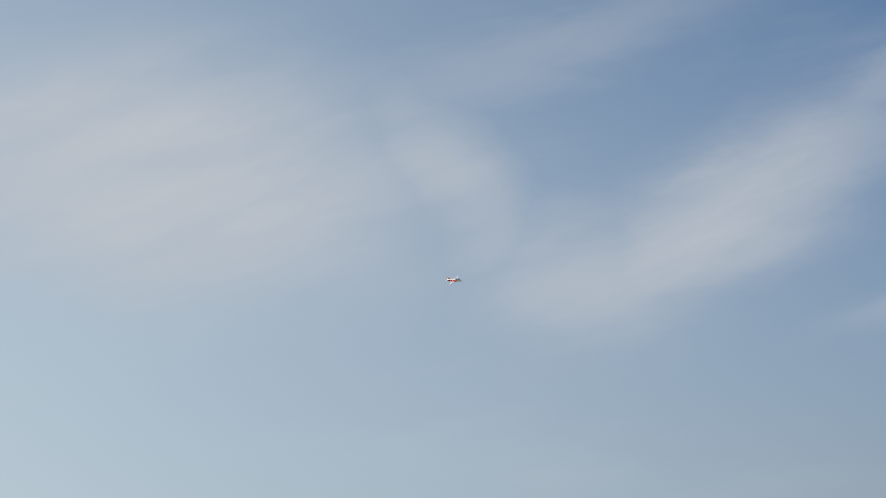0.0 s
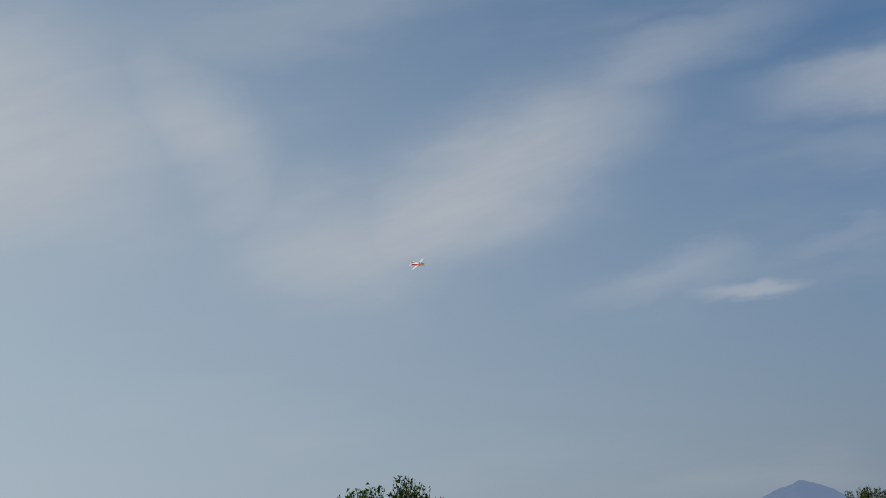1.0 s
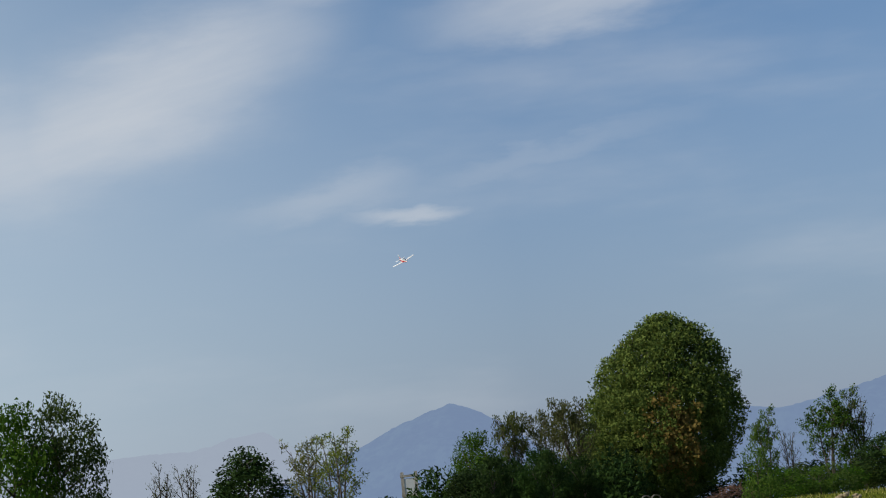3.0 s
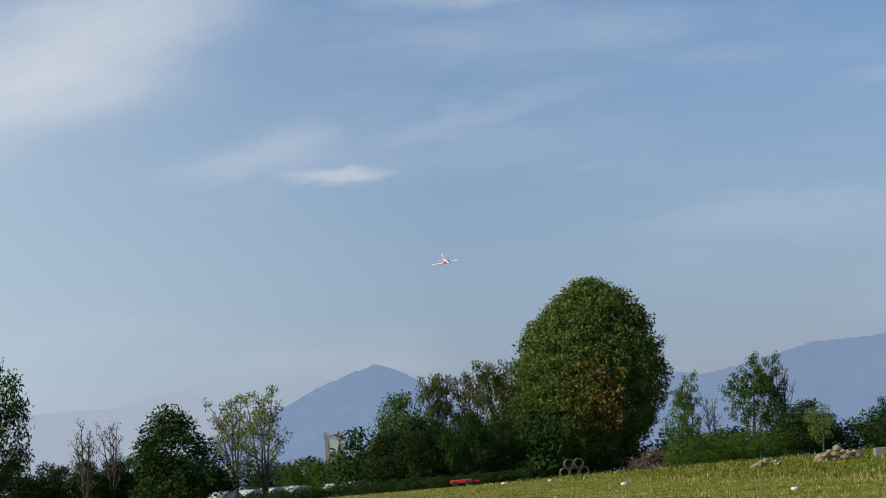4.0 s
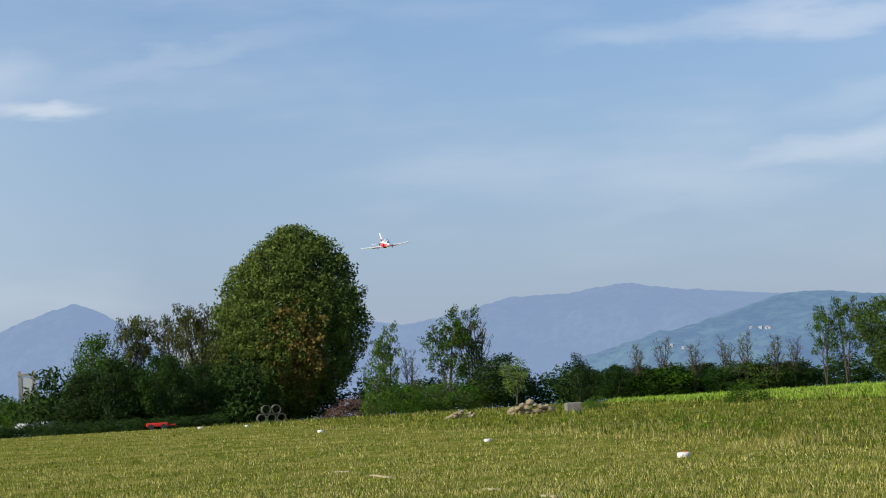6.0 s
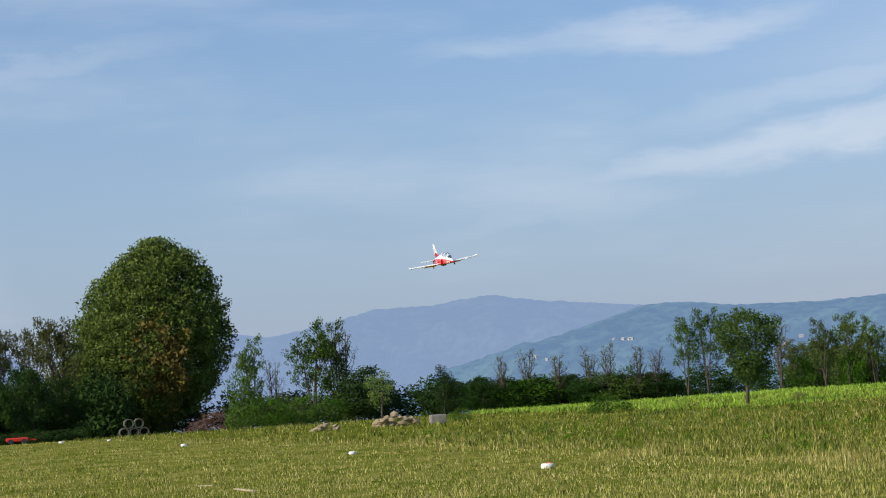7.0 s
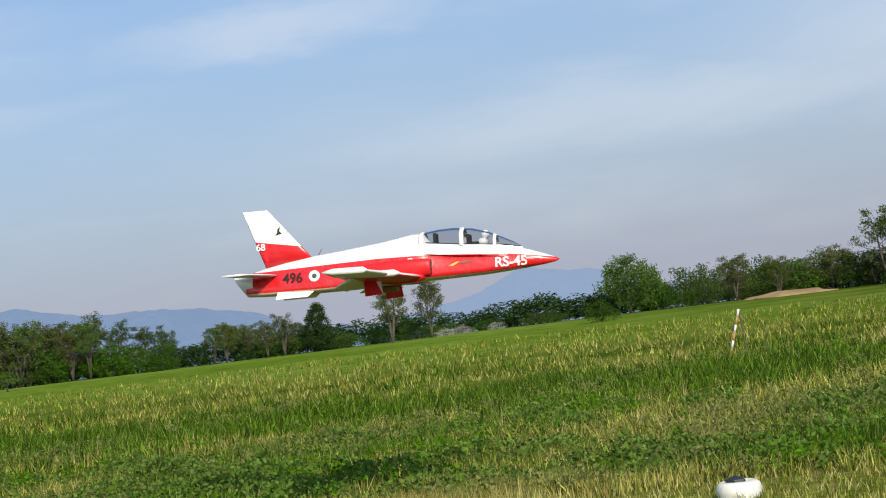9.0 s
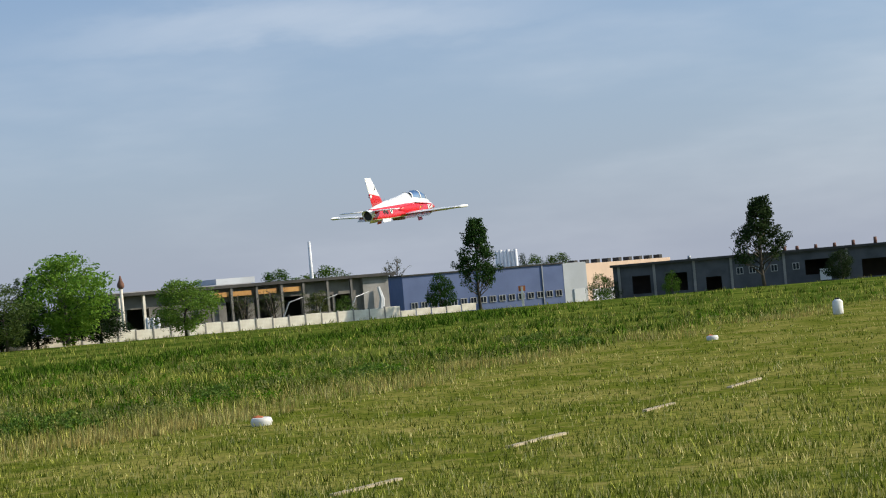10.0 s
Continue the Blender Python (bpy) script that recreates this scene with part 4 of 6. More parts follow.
def fin_paint():
    """White fin, red below a slanting line."""
    m, k, p = material("jet_fin_paint", 0.3, 0.0, 0.5)
    co = k.n("ShaderNodeTexCoord").outputs["Object"]
    x, y, z = k.xyz(co)
    line = k.ramp(x, -2.60, -2.13, 0.335, 0.262, False)
    up = k.ramp(k.math("SUBTRACT", z, line), -0.003, 0.003)
    c = k.mix(up, c4(0.62, 0.012, 0.018), c4(0.80, 0.80, 0.79))
    k.put(p.inputs["Base Color"], k.mix(k.ramp(k.noise(co, 9.0, 6.0), 0.5, 0.85, 0.0, 0.15), c, c4(0.4, 0.35, 0.33)))
    return m


def plain_paint(name, rgb, rough=0.35, metal=0.0, dirt=0.2):
    m, k, p = material(name, rough, metal, 0.4)
    co = k.n("ShaderNodeTexCoord").outputs["Object"]
    f = k.ramp(k.noise(co, 8.0, 6.0), 0.45, 0.85, 0.0, dirt)
    k.put(p.inputs["Base Color"], k.mix(f, c4(*rgb), c4(*[q * 0.45 for q in rgb])))
    return m


J_BODY, J_FIN = jet_paint(), fin_paint()
J_WHITE = plain_paint("jet_white", (0.80, 0.80, 0.79))
J_RED = plain_paint("jet_red", (0.62, 0.012, 0.018))
J_DARK = plain_paint("jet_dark", (0.025, 0.025, 0.028), 0.5)
J_CODE = plain_paint("code_dark_red", (0.035, 0.006, 0.006), 0.5)
J_GREEN = plain_paint("roundel_green", (0.02, 0.09, 0.05), 0.5)
J_YELLOW = plain_paint("stripe_yellow", (0.75, 0.45, 0.03), 0.5)
J_BROWN = plain_paint("stripe_and_shade_brown", (0.20, 0.10, 0.04), 0.5)


def glass_paint(name, tint):
    m = bpy.data.materials.new(name)
    m.use_nodes = True
    k = Net(m.node_tree)
    gl, tp = k.n("ShaderNodeBsdfGlossy"), k.n("ShaderNodeBsdfTransparent")
    gl.inputs["Roughness"].default_value = 0.03
    tp.inputs[0].default_value = c4(*tint)
    fr = k.n("ShaderNodeFresnel")
    fr.inputs[0].default_value = 1.16
    mx = k.n("ShaderNodeMixShader")
    k.t.links.new(fr.outputs[0], mx.inputs[0])
    k.t.links.new(tp.outputs[0], mx.inputs[1])
    k.t.links.new(gl.outputs[0], mx.inputs[2])
    k.t.links.new(mx.outputs[0], m.node_tree.nodes["Material Output"].inputs[0])
    return m


J_GLASS = glass_paint("canopy_glass", (0.80, 0.81, 0.83))

# body stations: x, top, bottom, half width
STATIONS = [(0.0, 0.004, -0.008, 0.006), (-0.04, 0.022, -0.022, 0.022), (-0.12, 0.052, -0.036, 0.045), (-0.25, 0.098, -0.052, 0.075),
            (-0.40, 0.135, -0.068, 0.10), (-0.60, 0.158, -0.085, 0.118), (-0.85, 0.170, -0.095, 0.130), (-1.05, 0.205, -0.102, 0.150),
            (-1.12, 0.292, -0.106, 0.165), (-1.22, 0.291, -0.112, 0.178), (-1.45, 0.250, -0.122, 0.180), (-1.75, 0.212, -0.132, 0.165),
            (-2.05, 0.178, -0.138, 0.140), (-2.30, 0.140, -0.138, 0.118), (-2.50, 0.098, -0.136, 0.102), (-2.64, 0.060, -0.130, 0.092)]


def body_at(x):
    xs = [-s[0] for s in STATIONS]
    return [float(np.interp(-x, xs, [s[i] for s in STATIONS])) for i in (1, 2, 3)]


def body_side(x, z):
    """Half width of the body at a height."""
    t, b, wd = body_at(x)
    mid = (b + 0.05) if x < -0.3 else (t + b) / 2
    h = (t - mid) if z > mid else (mid - b)
    e = 1.75 if z > mid else 3.0
    return wd * max(0.0, 1 - min(1.0, abs(z - mid) / h) ** e) ** (1 / e)


def body_ring(x, n=28):
    t, b, wd = body_at(x)
    mid = (b + 0.05) if x < -0.3 else (t + b) / 2
    out = []
    for i in range(n):
        a = 2 * math.pi * i / n
        c, s = math.cos(a), math.sin(a)
        e = 2 / (1.75 if s > 0 else 3.0)
        yy = wd * math.copysign(abs(c) ** e, c)
        zz = mid + ((t - mid) if s > 0 else (mid - b)) * math.copysign(abs(s) ** e, s)
        out.append((x, yy, zz))
    return out


def loft(bm, rings, caps=True):
    vs = [[bm.verts.new(p) for p in r] for r in rings]
    n = len(vs[0])
    for a, b in zip(vs, vs[1:]):
        for i in range(n):
            bm.faces.new((a[i], a[(i + 1) % n], b[(i + 1) % n], b[i]))
    if caps:
        bm.faces.new(vs[0][::-1])
        bm.faces.new(vs[-1])
    bmesh.ops.recalc_face_normals(bm, faces=bm.faces)


def foil(x_le, chord, y, z, thick, vertical=False, n=12):
    """A wing section at a span station."""
    up, dn = [], []
    for i in range(n + 1):
        u = i / n
        u = u * u * (3 - 2 * u)
        t = 5 * thick * chord * (0.2969 * math.sqrt(u) - 0.126 * u - 0.3516 * u * u + 0.2843 * u ** 3 - 0.1036 * u ** 4)
        up.append((u, t))
        dn.append((u, -t))
    pts = up[::-1] + dn[1:-1]
    if vertical:
        return [(x_le - u * chord, y + t, z) for u, t in pts]
    return [(x_le - u * chord, y, z + t) for u, t in pts]


jet = empty("model_jet", "red and white radio-controlled model jet flying low with flaps down", "model aircraft")
bm = bmesh.new()
xs = sorted({s[0] for s in STATIONS} | {-0.02, -0.08, -0.18, -0.32, -0.5, -0.72, -0.95, -1.08, -1.33, -1.6, -1.9, -2.18, -2.4, -2.57}, reverse=True)
loft(bm, [body_ring(x) for x in xs])
part("fuselage", bm, J_BODY, jet, "glossy red and white fuselage with a cream belly line", True)

# canopy: bubble of glass on the white deck
CAN = [(-0.30, 0.128, 0.0), (-0.36, 0.166, 0.045), (-0.45, 0.212, 0.075), (-0.57, 0.266, 0.096), (-0.70, 0.303, 0.108), (-0.85, 0.319, 0.114), (-0.98, 0.315, 0.114), (-1.12, 0.296, 0.112)]


def can_ring(x, grow_by=0.0, n=15):
    h = float(np.interp(-x, [-c[0] for c in CAN], [c[1] for c in CAN])) + grow_by
    wd = float(np.interp(-x, [-c[0] for c in CAN], [c[2] for c in CAN])) + grow_by
    foot = float(np.interp(-x, [0.30, 0.48, 0.62, 0.80, 1.12], [0.112, 0.142, 0.157, 0.169, 0.203]))
    return [(x, wd * math.cos(math.pi * i / (n - 1)) ** 1 if wd else 0.0, foot + (h - foot) * math.sin(math.pi * i / (n - 1)) ** 0.75) for i in range(n)]


def shell(bm, rings):
    vs = [[bm.verts.new(p) for p in r] for r in rings]
    for a, b in zip(vs, vs[1:]):
        for i in range(len(a) - 1):
            bm.faces.new((a[i], a[i + 1], b[i + 1], b[i]))


bm = bmesh.new()
shell(bm, [can_ring(x) for x in (-0.305, -0.33, -0.36, -0.40, -0.45, -0.51, -0.57, -0.63, -0.70, -0.78, -0.85, -0.92, -0.98, -1.05, -1.12)])
canopy = part("canopy", bm, J_GLASS, jet, "smoked clear bubble canopy", True)
for x0, x1 in ((-0.50, -0.525), (-0.765, -0.80), (-1.10, -1.14)):
    bm = bmesh.new()
    shell(bm, [can_ring(x0, 0.002), can_ring(x0, 0.006), can_ring(x1, 0.006), can_ring(x1, 0.002)])
    part("canopy_frame", bm, J_WHITE, canopy, "white canopy frame", True)
bm = bmesh.new()
deck = []
for x in (-0.29, -0.36, -0.48, -0.62, -0.80, -0.98, -1.14):
    wd = float(np.interp(-x, [0.29, 0.36, 0.48, 0.62, 1.14], [0.03, 0.062, 0.09, 0.106, 0.118]))
    zt = float(np.interp(-x, [0.29, 0.48, 0.62, 0.80, 1.14], [0.118, 0.146, 0.160, 0.172, 0.208]))
    deck.append([(x, -wd * 1.12, zt - 0.09), (x, -wd, zt - 0.02), (x, -wd * 0.92, zt), (x, wd * 0.92, zt), (x, wd, zt - 0.02), (x, wd * 1.12, zt - 0.09)])
loft(bm, deck)
part("cockpit_deck", bm, J_BODY, jet, "white cockpit sill")
bm = bmesh.new()
loft(bm, [[(x, -wd, z), (x, -wd, z + 0.006), (x, wd, z + 0.006), (x, wd, z)] for x, wd, z in ((-0.31, 0.03, 0.123), (-0.40, 0.058, 0.139), (-0.47, 0.07, 0.149))])
part("glare_shield", bm, J_DARK, jet, "black glare shield ahead of the cockpit")
bm = bmesh.new()
loft(bm, [[(x, -0.075, z), (x, -0.075, z + 0.006), (x, 0.075, z + 0.006), (x, 0.075, z)] for x, z in ((-0.50, 0.151), (-0.80, 0.175), (-1.09, 0.207))])
part("cockpit_floor", bm, J_DARK, jet, "dark cockpit interior")
for x, z in ((-0.70, 0.18), (-0.98, 0.21)):
    bm = bmesh.new()
    box(bm, x - 0.05, x - 0.02, -0.05, 0.05, 0.15, z + 0.075, 0.008)
    box(bm, x - 0.03, x + 0.08, -0.05, 0.05, 0.15, 0.19, 0.008)
    part("ejection_seat", bm, J_DARK, jet, "dark ejection seat")
bm = bmesh.new()
bmesh.ops.create_uvsphere(bm, u_segments=14, v_segments=10, radius=0.036, matrix=Matrix.Translation((-0.60, 0, 0.245)))
box(bm, -0.66, -0.58, -0.055, 0.055, 0.15, 0.215, 0.02)
part("pilot_figure", bm, J_WHITE, jet, "small white-helmeted dummy figure in the cockpit", True)

# wings: low set, swept leading edge, tip lights
for side in (1, -1):
    bm = bmesh.new()
    secs = []
    for u in (0.0, 0.25, 0.6, 0.95, 1.0):
        y = 0.12 + u * 1.10
        secs.append(foil(-1.10 - 0.25 * u, 0.62 - 0.29 * u, side * y, -0.075 + 0.035 * u, 0.115 if u < 1 else 0.05))
    loft(bm, secs)
    wing = part("wing", bm, J_WHITE, jet, "white low wing with a red inner underside", True)
    wing.data.materials.append(J_RED)
    for f in wing.data.polygons:
        f.material_index = 1 if abs(f.center.y) < 0.83 and f.center.z < -0.075 + 0.035 * (abs(f.center.y) - 0.12) / 1.10 - 0.004 else 0
    bm = bmesh.new()
    loft(bm, [foil(-1.08 - 0.25 * u, 0.66 - 0.29 * u, side * (0.12 + u * 1.10), -0.075 + 0.035 * u, 0.13) for u in (0.0, 0.08)])
    part("wing_root_fairing", bm, J_RED, wing, "red fairing at the wing root", True)
    bm = bmesh.new()
    secs = []
    for u in (0.10, 0.52):
        xt = -1.10 - 0.25 * u - (0.62 - 0.29 * u) + 0.13
        y, z = side * (0.12 + u * 1.10), -0.075 + 0.035 * u
        secs.append([(xt, y, z + 0.012), (xt - 0.155, y, z - 0.075), (xt - 0.155, y, z - 0.082), (xt, y, z - 0.02)])
    loft(bm, secs)
    part("flap", bm, J_WHITE, wing, "lowered white flap")
    bm = bmesh.new()
    secs = []
    for u in (0.56, 0.94):
        xt = -1.10 - 0.25 * u - (0.62 - 0.29 * u) + 0.10
        y, z = side * (0.12 + u * 1.10), -0.075 + 0.035 * u
        secs.append([(xt, y, z + 0.0135), (xt - 0.105, y, z + 0.004), (xt - 0.105, y, z - 0.004), (xt, y, z - 0.0135)])
    loft(bm, secs)
    part("aileron", bm, J_WHITE, wing, "white aileron")
    bm = bmesh.new()
    tube(bm, [(-1.17, side * 0.78, -0.06), (-1.22, side * 0.78, -0.055), (-1.40, side * 0.78, -0.055), (-1.56, side * 0.78, -0.05)], [0.008, 0.028, 0.026, 0.006], 10)
    part("wing_fairing", bm, J_WHITE, wing, "small rounded white fairing on the wing", True)
    bm = bmesh.new()
    tube(bm, [(-1.33, side * 1.225, -0.038), (-1.36, side * 1.23, -0.038), (-1.60, side * 1.23, -0.038), (-1.69, side * 1.225, -0.038)], [0.008, 0.027, 0.027, 0.006], 10)
    part("tip_fairing", bm, J_WHITE, wing, "rounded wing tip", True)
    # air intake beside the body, ahead of the wing
    bm = bmesh.new()
    rings = []
    for x, k in ((-1.04, 0.92), (-1.06, 1.0), (-1.30, 1.05), (-1.60, 0.8), (-1.80, 0.3)):
        rings.append([(x, side * (0.13 + 0.062 * k * (1 + math.cos(a)) * 0.55), 0.005 + 0.072 * k * math.sin(a)) for a in [2 * math.pi * i / 14 for i in range(14)]])
    loft(bm, rings)
    intake = part("air_intake", bm, J_RED, jet, "red air intake", True)
    bm = bmesh.new()
    loft(bm, [[(x, side * (0.13 + 0.055 * (1 + math.cos(a)) * 0.55), 0.005 + 0.062 * math.sin(a)) for a in [2 * math.pi * i / 14 for i in range(14)]] for x in (-1.036, -1.042)])
    part("intake_mouth", bm, J_DARK, intake, "dark intake opening")
    # open gear door
    bm = bmesh.new()
    y0 = side * 0.36
    pts = [(-1.42, y0, -0.06), (-1.56, y0, -0.06), (-1.55, y0 + side * 0.03, -0.21), (-1.40, y0 + side * 0.03, -0.20)]
    loft(bm, [pts, [(x, y + side * 0.012, z) for x, y, z in pts]])
    door = part("gear_door", bm, J_RED, jet, "open red undercarriage door")
    bm = bmesh.new()
    loft(bm, [[(x, y + side * 0.0135, z) for x, y, z in (pts[0], (-1.475, y0, -0.06), pts[3])], [(x, y + side * 0.016, z) for x, y, z in (pts[0], (-1.475, y0, -0.06), pts[3])]])
    part("door_stripe", bm, J_WHITE, door, "white corner on the door")
    # tailplane
    bm = bmesh.new()
    loft(bm, [foil(-2.36 - 0.14 * u, 0.36 - 0.14 * u, side * (0.09 + 0.43 * u), 0.035, 0.08) for u in (0.0, 0.5, 0.96, 1.0)])
    part("tailplane", bm, J_WHITE, jet, "white horizontal tailplane", True)
    # ventral strake
    bm = bmesh.new()
    p0 = [(-2.02, side * 0.105, -0.10), (-2.36, side * 0.095, -0.10), (-2.38, side * 0.125, -0.172), (-2.10, side * 0.13, -0.165)]
    loft(bm, [p0, [(x, y + side * 0.01, z) for x, y, z in p0]])
    part("ventral_strake", bm, J_WHITE, jet, "white strake below the tail")

bm = bmesh.new()
loft(bm, [foil(-2.02 - (0.42) * u, 0.46 - 0.24 * u, 0.0, 0.10 + 0.49 * u, 0.08, True) for u in (0.0, 0.3, 0.6, 0.85, 0.97, 1.0)])
fin = part("fin", bm, J_FIN, jet, "white fin, red below a slanting line", True)
bm = bmesh.new()
loft(bm, [[(-2.40 - 0.20 * u, 0.0075, 0.16 + 0.38 * u), (-2.475 - 0.165 * u, 0.003, 0.16 + 0.38 * u), (-2.475 - 0.165 * u, -0.003, 0.16 + 0.38 * u), (-2.40 - 0.20 * u, -0.0075, 0.16 + 0.38 * u)] for u in (0.0, 1.0)])
part("rudder", bm, J_FIN, fin)

bm = bmesh.new()
rings = []
for x, k, back in ((-2.58, 1.10, 0.0), (-2.70, 1.06, 0.06), (-2.705, 0.93, 0.06), (-2.64, 0.86, 0.0)):
    rings.append([(x - back * math.sin(a), 0.088 * k * math.cos(a), -0.035 + 0.088 * k * math.sin(a)) for a in [2 * math.pi * i / 24 for i in range(24)]])
loft(bm, rings, False)
noz = part("tail_cone", bm, J_WHITE, jet, "white tail cone cut at a slant round the exhaust", True)
bm = bmesh.new()
loft(bm, [[(x, 0.078 * math.cos(a), -0.035 + 0.078 * math.sin(a)) for a in [2 * math.pi * i / 20 for i in range(20)]] for x in (-2.652, -2.662)])
part("exhaust_pipe", bm, J_DARK, noz, "dark inside of the exhaust")
# belly box coloured brown to stand in for the far gear door's shaded inside
part("air_brake", boxed(-1.62, -1.36, -0.07, 0.07, -0.17, -0.125, 0.012), J_BROWN, jet, "box under the belly, brown in place of the far gear door's shade")
bm = bmesh.new()
tube(bm, [(-2.03, 0, 0.17), (-1.99, 0, 0.23)], [0.003, 0.002], 5)
part("antenna", bm, J_DARK, jet, "thin aerial on the spine")


def letters(text, size, x, z, side, mat, name, tilt=0.0, on_fin=False):
    """Writing laid on the body's side, following its curve."""
    cu = bpy.data.curves.new(name, "FONT")
    cu.body, cu.size, cu.extrude, cu.align_x = text, size, 0.001, "CENTER"
    cu.offset = size * 0.022
    tmp = bpy.data.objects.new(name, cu)
    scene.collection.objects.link(tmp)
    me = bpy.data.meshes.new_from_object(tmp)
    bpy.data.objects.remove(tmp)
    bpy.data.curves.remove(cu)
    ct, st = math.cos(radians(tilt)), math.sin(radians(tilt))
    for v in me.vertices:
        u, w_, e = v.co
        u, w_ = u * ct - w_ * st, u * st + w_ * ct
        px, pz = x - side * u, z + w_
        off = 0.0125 if on_fin else body_side(px, pz) + 0.006
        v.co = (px, side * (off + e), pz)
    me.materials.clear()
    me.materials.append(mat)
    return child(name, me, jet, "")


def disc(x, z, r, side, mat, name, lift, inner=0.0, label=""):
    bm = bmesh.new()
    n = 24
    rim = []
    for k in ((inner, r) if inner else (0.0, r)):
        rim.append([bm.verts.new((x + k * math.cos(2 * math.pi * i / n), side * (body_side(x, z + k * math.sin(2 * math.pi * i / n)) + lift), z + k * math.sin(2 * math.pi * i / n))) for i in range(n)])
    for i in range(n):
        bm.faces.new((rim[0][i], rim[0][(i + 1) % n], rim[1][(i + 1) % n], rim[1][i]))
    bmesh.ops.remove_doubles(bm, verts=bm.verts, dist=1e-5)
    return part(name, bm, mat, jet, label)


def patch(pts, side, mat, name, label="", on_fin=False, lift=0.004):
    bm = bmesh.new()
    vs = [bm.verts.new((x, side * ((0.0125 if on_fin else body_side(x, z)) + lift), z)) for x, z in pts]
    bm.faces.new(vs)
    return part(name, bm, mat, jet, label)


for side in (1, -1):
    letters("RS-45", 0.112, -0.385, -0.034, side, J_WHITE, "nose_lettering")
    letters("496", 0.115, -2.225, -0.038, side, J_CODE, "code_lettering")
    letters("68", 0.08, -2.515, 0.255, side, J_WHITE, "fin_lettering", on_fin=True)
    disc(-2.035, 0.004, 0.047, side, J_WHITE, "roundel_ring", 0.004, 0.02, "white ring of the roundel")
    disc(-2.035, 0.004, 0.021, side, J_GREEN, "roundel_centre", 0.005, 0.0, "dark centre of the roundel")
    patch([(-0.80, 0.035), (-0.84, 0.03), (-0.90, 0.0), (-0.86, 0.0)], side, J_YELLOW, "yellow_mark", "slanting yellow stripe")
    patch([(-0.71, 0.035), (-0.80, 0.032), (-0.80, 0.015), (-0.71, 0.018)], side, J_BROWN, "brown_mark", "brown panel beside the stripe")
    patch([(-0.20, 0.018), (-0.26, 0.026), (-0.26, 0.018), (-0.2, 0.012)], side, J_WHITE, "white_mark", "small white dash by the nose")
    patch([(-1.19, 0.085), (-1.23, 0.085), (-1.23, 0.055), (-1.19, 0.055)], side, J_WHITE, "white_mark", "small white stencil square")
    # dark bird emblem on the fin, as a plain swept shape
    patch([(-2.335, 0.445), (-2.345, 0.41), (-2.325, 0.385), (-2.365, 0.375), (-2.385, 0.37), (-2.365, 0.395), (-2.36, 0.425)], side, J_DARK, "fin_emblem", "plain dark emblem on the fin", True, 0.001)


# ---- small things on the field ----
def puff(name, x, y, r, h, mat, label, category, group=""):
    """A white plastic tub lying in the grass."""
    th = empty(name, label, category, group, at=Matrix.Translation((x, y, lie(x, y))))
    bm = bmesh.new()
    n = 20
    prof = [(0.45, 0.12), (0.55, 0.75), (0.72, 1.0), (0.92, 0.85), (1.0, 0.45), (0.9, 0.0)]
    rings = [[(r * a * math.cos(2 * math.pi * i / n), r * a * math.sin(2 * math.pi * i / n), h * b) for i in range(n)] for a, b in prof]
    loft(bm, rings, False)
    part("tub", bm, mat, th, "", True)
    return th


W_PAINT = rough_paint("worn_white_paint", (0.78, 0.77, 0.74), (0.62, 0.60, 0.56), 6.0, 0.7)
W_ORANGE = rough_paint("faded_orange", (0.55, 0.16, 0.05), (0.4, 0.12, 0.05), 6.0, 0.7)
MARKERS = [(20.70, 30.82, 0.13), (18.99, 18.85, 0.15), (13.83, -4.56, 0.17), (5.04, -26.40, 0.15), (-1.74, -42.58, 0.13), (32.09, 87.88, 0.12), (28.79, 66.22, 0.12), (33.37, 85.16, 0.1), (23.81, 44.23, 0.1), (21.05, 85.93, 0.22)]
for i, (x, y, r) in enumerate(MARKERS):
    if i == 1:
        continue
    th = puff("runway_marker", x, y, r, r * 0.75, W_PAINT, "upturned white plastic tub marking the runway edge", "marker", "runway edge markers")
    if i in (0, 2, 3, 4):
        bm = bmesh.new()
        bmesh.ops.create_icosphere(bm, subdivisions=1, radius=r * 0.5, matrix=Matrix.Translation((r * 0.3, 0, r * 0.68)) @ Matrix.Diagonal((1.2, 1, 0.55, 1)))
        part("cap", bm, J_DARK if i == 2 else W_ORANGE, th, "dark cap" if i == 2 else "faded orange cap")
# a slumped sack used as a marker
bag = empty("white_sack", "slumped white sack with a dark patch at the runway's edge", "sack", "runway edge markers", at=Matrix.Translation((18.99, 18.85, lie(18.99, 18.85))) @ Matrix.Rotation(radians(-45), 4, "Z"))
bm = bmesh.new()
bmesh.ops.create_icosphere(bm, subdivisions=3, radius=1.0)
for v in bm.verts:
    k = 1 + 0.22 * noise.noise(v.co * 1.7) + 0.08 * noise.noise(v.co * 5.0)
    v.co = Vector((v.co.x * 0.175 * k, v.co.y * 0.11 * k, max(0.0, 0.055 + v.co.z * 0.075 * k * (1 - 0.25 * v.co.x))))
part("sack", bm, W_PAINT, bag, "", True)
bm = bmesh.new()
bmesh.ops.create_icosphere(bm, subdivisions=2, radius=0.03, matrix=Matrix.Translation((0.12, -0.03, 0.10)) @ Matrix.Diagonal((1.5, 1, 0.6, 1)))
part("patch", bm, J_DARK, bag, "dark patch", True)
CAN_P = (-5.49, -52.78)
can = empty("canister", "upright white plastic canister with a dark cap", "canister", at=Matrix.Translation((CAN_P[0], CAN_P[1], lie(*CAN_P))))
bm = bmesh.new()
